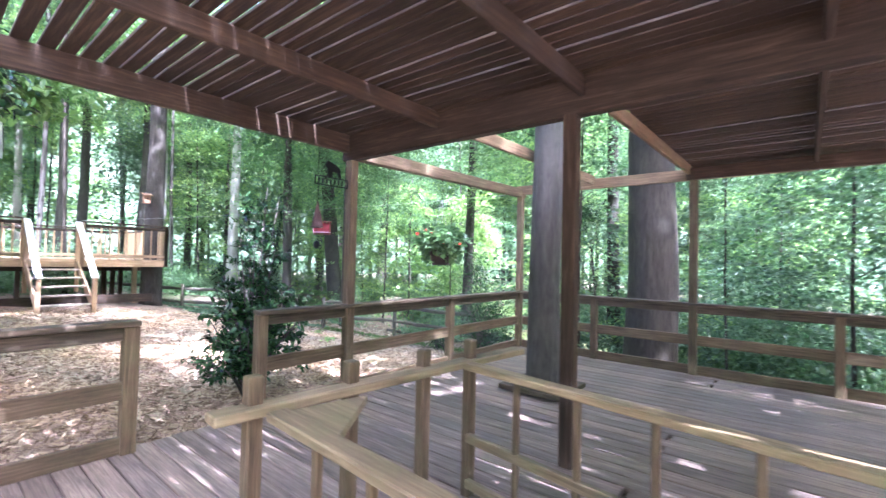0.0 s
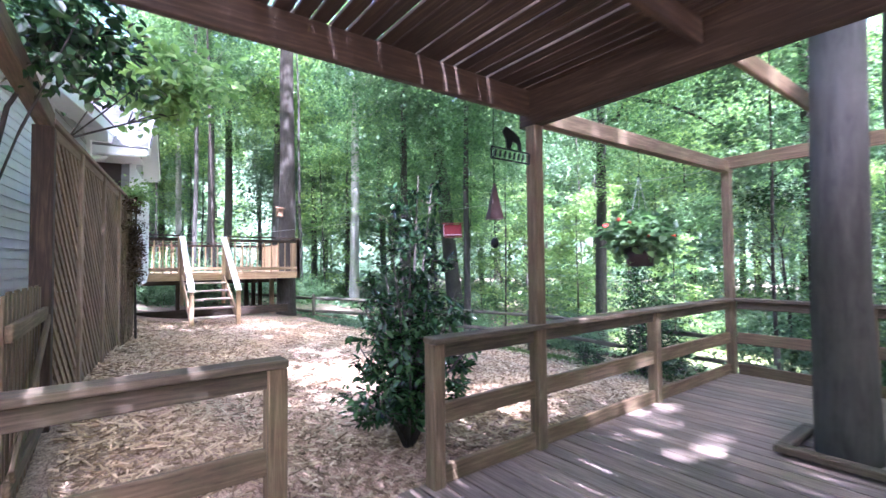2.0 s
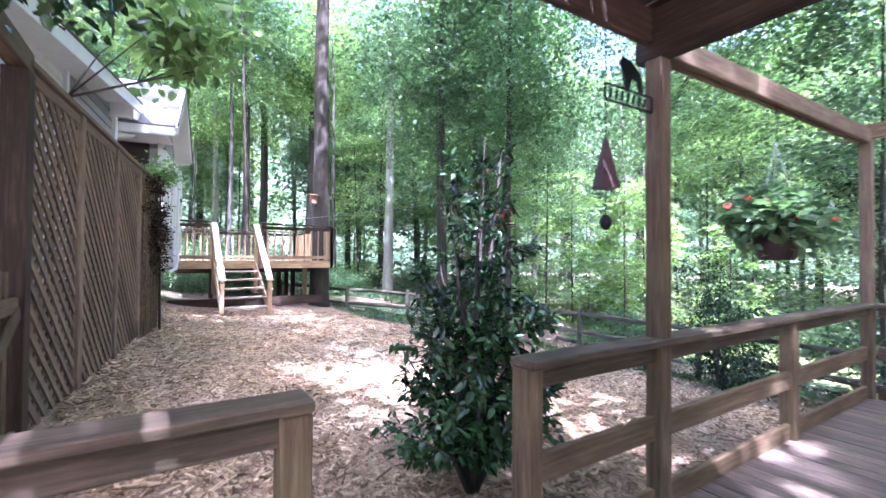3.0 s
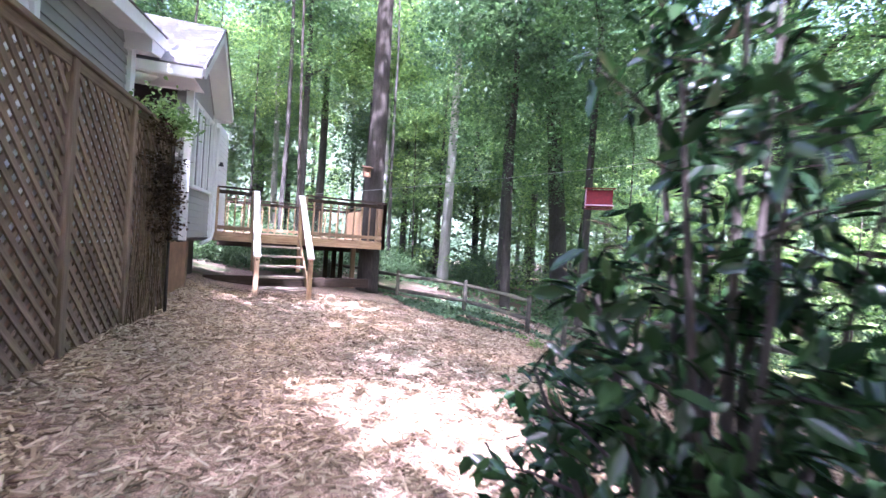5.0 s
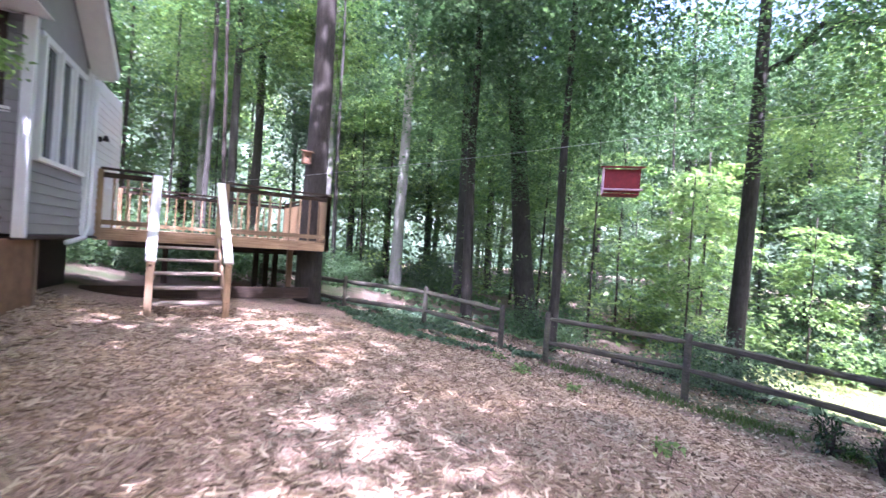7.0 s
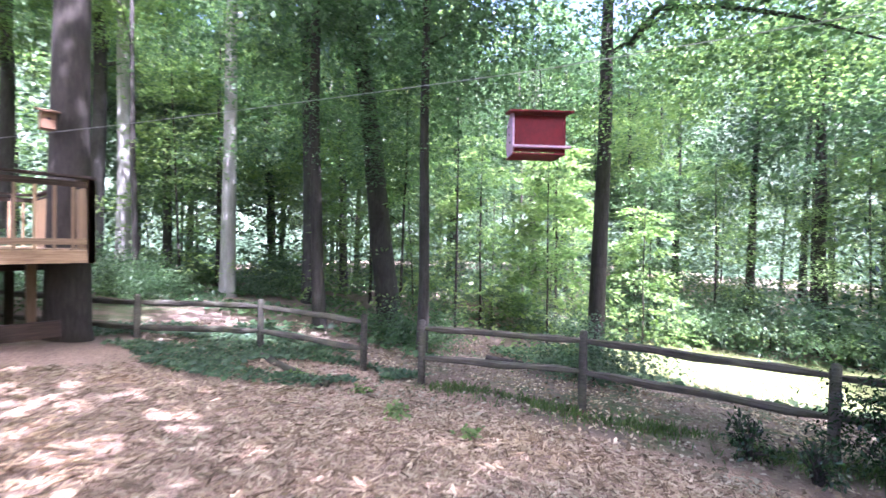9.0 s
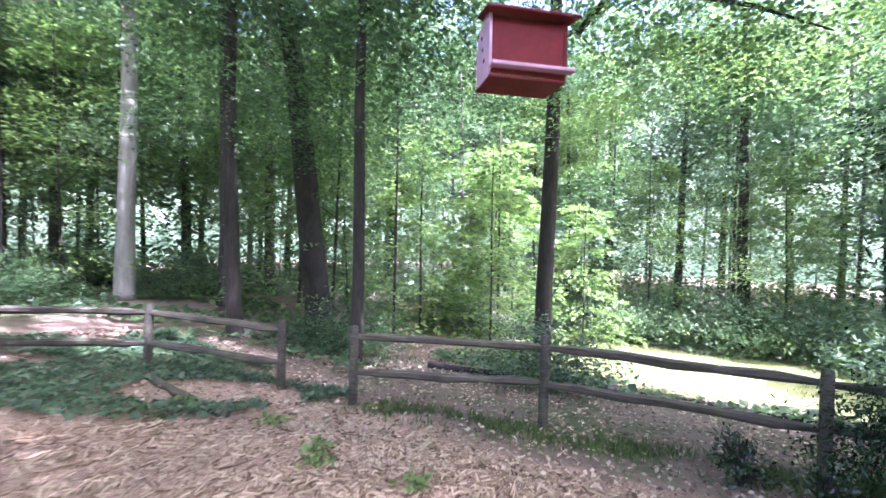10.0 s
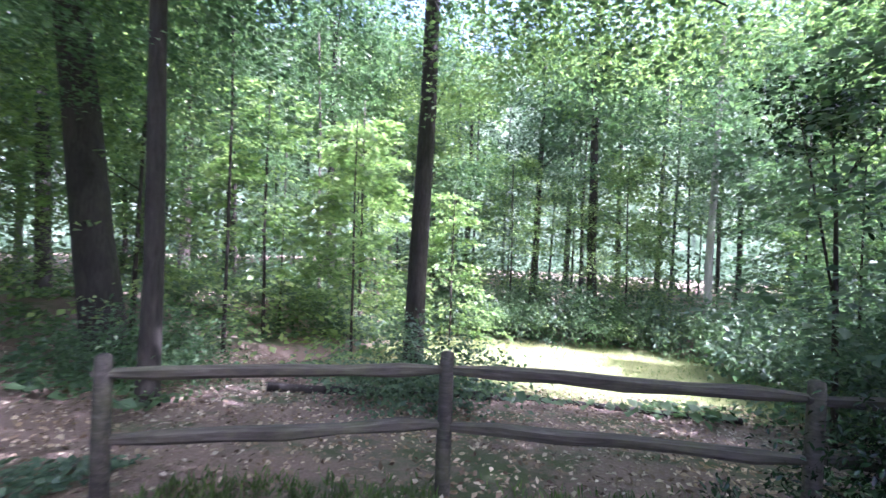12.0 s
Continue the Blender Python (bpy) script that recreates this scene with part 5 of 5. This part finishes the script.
# small tree that leans over the lattice, and the dark bough above the deck corner
leafy_branch("small_tree", [(-7.15, 0.02, 0.0), (-7.12, 0.04, 1.6), (-7.08, 0.12, 2.66), (-7.20, 0.60, 2.93), (-6.95, 1.05, 3.05)], 0.026, (-6.92, 0.95, 3.30), (0.85, 0.65, 0.40), 66, 20, 0.105, M_LEAF_LIGHT, 71, "small light green tree leaning over the lattice")
leafy_branch("small_tree", [(-5.6, -0.30, 0.0), (-5.5, -0.25, 1.5), (-5.25, -0.05, 2.4), (-4.95, 0.2, 2.75)], 0.03, (-4.92, 0.20, 2.82), (0.62, 0.45, 0.36), 40, 24, 0.08, M_LEAF_DARK, 72, "small dark-leaved tree reaching over the gate")
leafy_branch("small_tree", [(-4.9, 13.5, -2.0), (-4.95, 13.5, 0.2), (-5.05, 13.4, 1.8), (-5.25, 13.2, 2.8)], 0.05, (-5.3, 13.1, 2.9), (1.1, 0.9, 0.6), 60, 30, 0.085, M_LEAF_DARK, 74, "dark-leaved small tree beyond the fence corner")
leafy_branch("vine", [(-10.6, 0.80, 0.1), (-10.7, 0.79, 1.2), (-10.6, 0.79, 2.0), (-10.4, 0.78, 2.5)], 0.02, (-10.7, 0.78, 2.60), (1.4, 0.10, 0.07), 40, 26, 0.055, M_LEAF_LIGHT, 73, "green vine trailing over the end of the lattice", "vine")


def dry_vine():
    t = thing("dead_vine", (-10.8, 0.80, 0.1), "tangle of bare brown vine stems on the lattice", "vine")
    r = random.Random(4)
    for k in range(46):
        x = -9.55 - r.random() * 1.4
        y = 0.75 - (x + 10.95) * 0.127
        z1 = r.uniform(1.6, 2.5)
        pts = [(x + r.uniform(-.2, .2) * (1 - i / 5), y + 0.0 + r.uniform(0, .035), 0.1 + (z1 - 0.1) * i / 5) for i in range(6)]
        part("stem", tube_bm(pts, [0.009, 0.008, 0.007, 0.006, 0.005, 0.003], 5, 0.1, k), M_RAIL, t)

    part("dry_leaves", clump_crown("dry_leaves", 92, (0.80, 0.03, 0.85), 110, 22, 0.06, 0.05, M_DEAD, 0.2), None, t, "withered brown leaves", Matrix.Translation((-10.35, 0.76, 1.75)) @ pose(0, 0, 0, 0, 0, -7.2))


dry_vine()


def tree_birdhouse():
    """A small brown bird house fixed to the trunk by the raised deck."""
    x, y, z = -16.28, 4.86, 3.0
    t = thing("bird_house", (x, y, z), "small reddish wooden bird house on a tree trunk", "bird house")
    part("body", box_bm(0.20, 0.18, 0.26, 0.006), M_BRICK_BROWN, t, "", Matrix.Translation((x, y, z + 0.13)))
    part("roof", box_bm(0.30, 0.26, 0.025, 0.004), M_BRICK_BROWN, t, "brown sloping roof", pose(x + 0.02, y, z + 0.29, 0, 15, 0))
    hole = bmesh.new()
    bmesh.ops.create_cone(hole, cap_ends=True, segments=16, radius1=0.022, radius2=0.022, depth=0.006)
    part("hole", hole, M_DARK, t, "dark entrance hole", pose(x + 0.102, y, z + 0.15, 0, 90, 0))


tree_birdhouse()


# ---- ground litter, weeds and logs ----
def yard_edge(x):
    """Where the mulch ends on the way to the fence."""
    return 8.1 + 0.10 * (x + 10) - 2.2 * smooth_step(-10.8, -13.5, x) + 0.3 * noise.noise(Vector((x * 0.8, 3.1, 0)))


def mulch_chips():
    """Loose wood chips lying on the mulch, thickest along the walk."""
    r = np.random.RandomState(5)
    verts, faces = [], []
    spots = []
    while len(spots) < 42000:
        x, y = r.uniform(-14.5, -3.9), r.uniform(0.2, 8.4)
        if y > yard_edge(x) + 0.2 * r.randn():
            continue
        if x < -11 and r.rand() < 0.45:
            continue
        spots.append((x, y))
    for x, y in spots:
        l, w, h = r.uniform(0.010, 0.048), r.uniform(0.003, 0.010), r.uniform(0.002, 0.006)
        if r.rand() < 0.06:
            l, w = r.uniform(0.05, 0.11), r.uniform(0.005, 0.009)
        m = pose(x, y, ground_z(x, y) + 0.006 + r.rand() * 0.012, r.randn() * 14, r.randn() * 14, r.rand() * 360)
        k = len(verts)
        for sx, sy, sz in ((-1, -1, -1), (1, -.7, -1), (1, .8, -1), (-1, 1, -1), (-1, -1, 1), (1, -.7, 1), (1, .8, 1), (-1, 1, 1)):
            verts.append(m @ Vector((sx * l, sy * w, sz * h)))
        faces += [(k + 4, k + 5, k + 6, k + 7), (k, k + 1, k + 5, k + 4), (k + 1, k + 2, k + 6, k + 5), (k + 2, k + 3, k + 7, k + 6)]
    me = bpy.data.meshes.new("wood_chips")
    me.from_pydata(verts, [], faces)
    me.materials.append(M_CHIP)
    tagged(new("wood_chips", me), "loose tan and brown shredded wood chips", "mulch", kind="stuff")


mulch_chips()


def scatter_blades(name, count, where, size, material, label, category, upright=False, seed=1, width=0.3, lift=0.015):
    r = np.random.RandomState(seed)
    base = []
    while len(base) < count:
        p = where(r)
        if p is not None:
            base.append((p[0], p[1], ground_z(p[0], p[1]) + lift + (0 if upright else 0.02 * r.rand())))
    base = np.array(base)
    n = len(base)
    if upright:
        way = unit(r.randn(n, 3) * 0.35 + [0, 0, 1])
        nrm = r.randn(n, 3) + 0.01
    else:
        way = unit(r.randn(n, 3) * [1, 1, 0.25])
        nrm = r.randn(n, 3) * 0.4 + [0, 0, 1]
    nrm = unit(nrm - way * np.sum(nrm * way, 1, keepdims=True))
    me = leaves_mesh(name, base, way, nrm, size * (0.5 + r.rand(n)), material, width)
    return tagged(new(name, me), label, category, kind="stuff")


def past_yard(r):
    x, y = r.uniform(-18.5, -2), r.uniform(6.2, 16.5)
    return (x, y) if y > yard_edge(x) - 0.3 and (x < -3.9 or y > 7) else None


scatter_blades("fallen_leaves", 22000, past_yard, 0.062, M_LITTER, "dry brown leaves on the woodland floor", "leaf litter", False, 2)


def ivy_patch(r):
    x, y = r.uniform(-18, -12.3), r.uniform(5.0, 9.4)
    n = noise.noise(Vector((x * 0.7, y * 0.7, 5)))
    return (x, y) if y > yard_edge(x) + 0.15 and n > -0.02 - 0.09 * (-13 - x) else None


scatter_blades("ground_ivy", 11000, ivy_patch, 0.07, M_LEAF_COOL, "low green ground cover before the fence", "ground cover", False, 3, 0.42, 0.05)


def woods_floor(r):
    x, y = r.uniform(-34, 4), r.uniform(7, 32)
    n = noise.noise(Vector((x * 0.35, y * 0.35, 9)))
    if -14 < x < -3 and 15.5 < y < 26.5 or n < 0.0:
        return None
    return (x, y) if (y > 10.3 or x < -17) and (x < -13.5 or y > 14 or x > -6.5) else None


scatter_blades("woodland_ground_cover", 22000, woods_floor, 0.17, M_LEAF, "low leafy plants covering the woodland floor", "ground cover", False, 4, 0.42, 0.14)


def fence_grass(r):
    x = r.uniform(-11.8, -6.0)
    y = 8.75 + (x + 12) * 0.24 + r.randn() * 0.28
    return (x, y) if noise.noise(Vector((x * 1.4, y * 1.4, 2))) > -0.25 else None


scatter_blades("long_grass", 3200, fence_grass, 0.10, M_GRASS, "long grass growing along the fence", "grass", True, 6, 0.035, -0.01)


def lawn_blades(r):
    x, y = r.uniform(-14.5, -2.5), r.uniform(15.4, 26.5)
    return (x, y)


scatter_blades("lawn", 9000, lawn_blades, 0.07, M_GRASS, "short sunlit lawn grass", "grass", True, 7, 0.06, -0.01)


def weed(x, y, s, seed):
    z = ground_z(x, y)
    t = thing("weed", (x, y, z), "small green weed growing through the mulch", "weed", "weeds")
    part("leaves", clump_crown("weed_leaves", seed, (0.12 * s, 0.12 * s, 0.05), 9, 6, 0.04, 0.065, M_LEAF_LIGHT, 0.1), None, t, "", Matrix.Translation((x, y, z + 0.07)))
    part("stem", tube_bm([(x, y, z - 0.02), (x + 0.01, y, z + 0.09)], [0.006, 0.003], 5), M_LEAF_LIGHT, t)


for k, (x, y, s) in enumerate(((-10.7, 6.8, 1.1), (-10.9, 6.95, 0.9), (-11.8, 7.25, 1.0), (-9.9, 7.0, 0.7), (-12.9, 7.0, 0.8), (-7.9, 5.9, 0.8))):
    weed(x, y, s, 90 + k)


def log(a, b, r0, seed, label, material):
    t = thing("log", a, label, "log", "logs")
    n = 9
    rr = random.Random(seed)
    pts = [Vector(a).lerp(Vector(b), i / (n - 1)) + Vector((rr.uniform(-.03, .03), rr.uniform(-.03, .03), 0)) for i in range(n)]
    pts = [Vector((p.x, p.y, ground_z(p.x, p.y) + r0 * 0.7)) for p in pts]
    part("trunk", tube_bm(pts, [r0 * rr.uniform(0.85, 1.1) for _ in range(n)], 10, 0.15, seed), material, t, "", Matrix(), True)


log((-13.6, 13.0, 0), (-9.6, 14.6, 0), 0.09, 1, "dark fallen log lying beyond the fence", M_BARK)
log((-9.3, 14.9, 0), (-5.6, 14.7, 0), 0.06, 2, "dark fallen log lying beyond the fence", M_BARK)
log((-14.5, 7.35, 0), (-12.3, 7.05, 0), 0.05, 3, "pale old landscape timber lying in the mulch", M_FENCE)


# ---- deck floor ----
def deck_floor():
    t = tagged(thing("floor", (DX0, DY0, 0)), "weathered grey-brown plank deck floor", "floor", kind="structure")
    beam("joist_edge", (DX0 + 0.03, DY0, -0.14), (DX0 + 0.03, DY1, -0.14), 0.04, 0.19, M_RAIL, t)
    beam("joist_edge", (DX0, DY1 - 0.03, -0.14), (DX1, DY1 - 0.03, -0.14), 0.04, 0.19, M_RAIL, t)
    r = random.Random(8)
    meshes = {}
    y = DY0
    row = 0
    while y < DY1 - 0.06:
        cuts = [DX0 - r.uniform(0, 0.02), DX0 + (2.9 if row % 2 else 4.6) + r.uniform(-.02, .02), DX1]
        for a, b in zip(cuts, cuts[1:]):
            l = round(b - a - 0.005, 1)
            if l not in meshes:
                meshes[l] = to_mesh("plank", box_bm(l, 0.138, 0.036, 0.005), M_DECK)
            part("plank", meshes[l], M_DECK, t, "", pose((a + b) / 2, y + 0.07, -0.018 + r.uniform(-.002, .002), r.uniform(-.4, .4), 0, r.uniform(-.05, .05)))
        y += 0.1445
        row += 1


deck_floor()
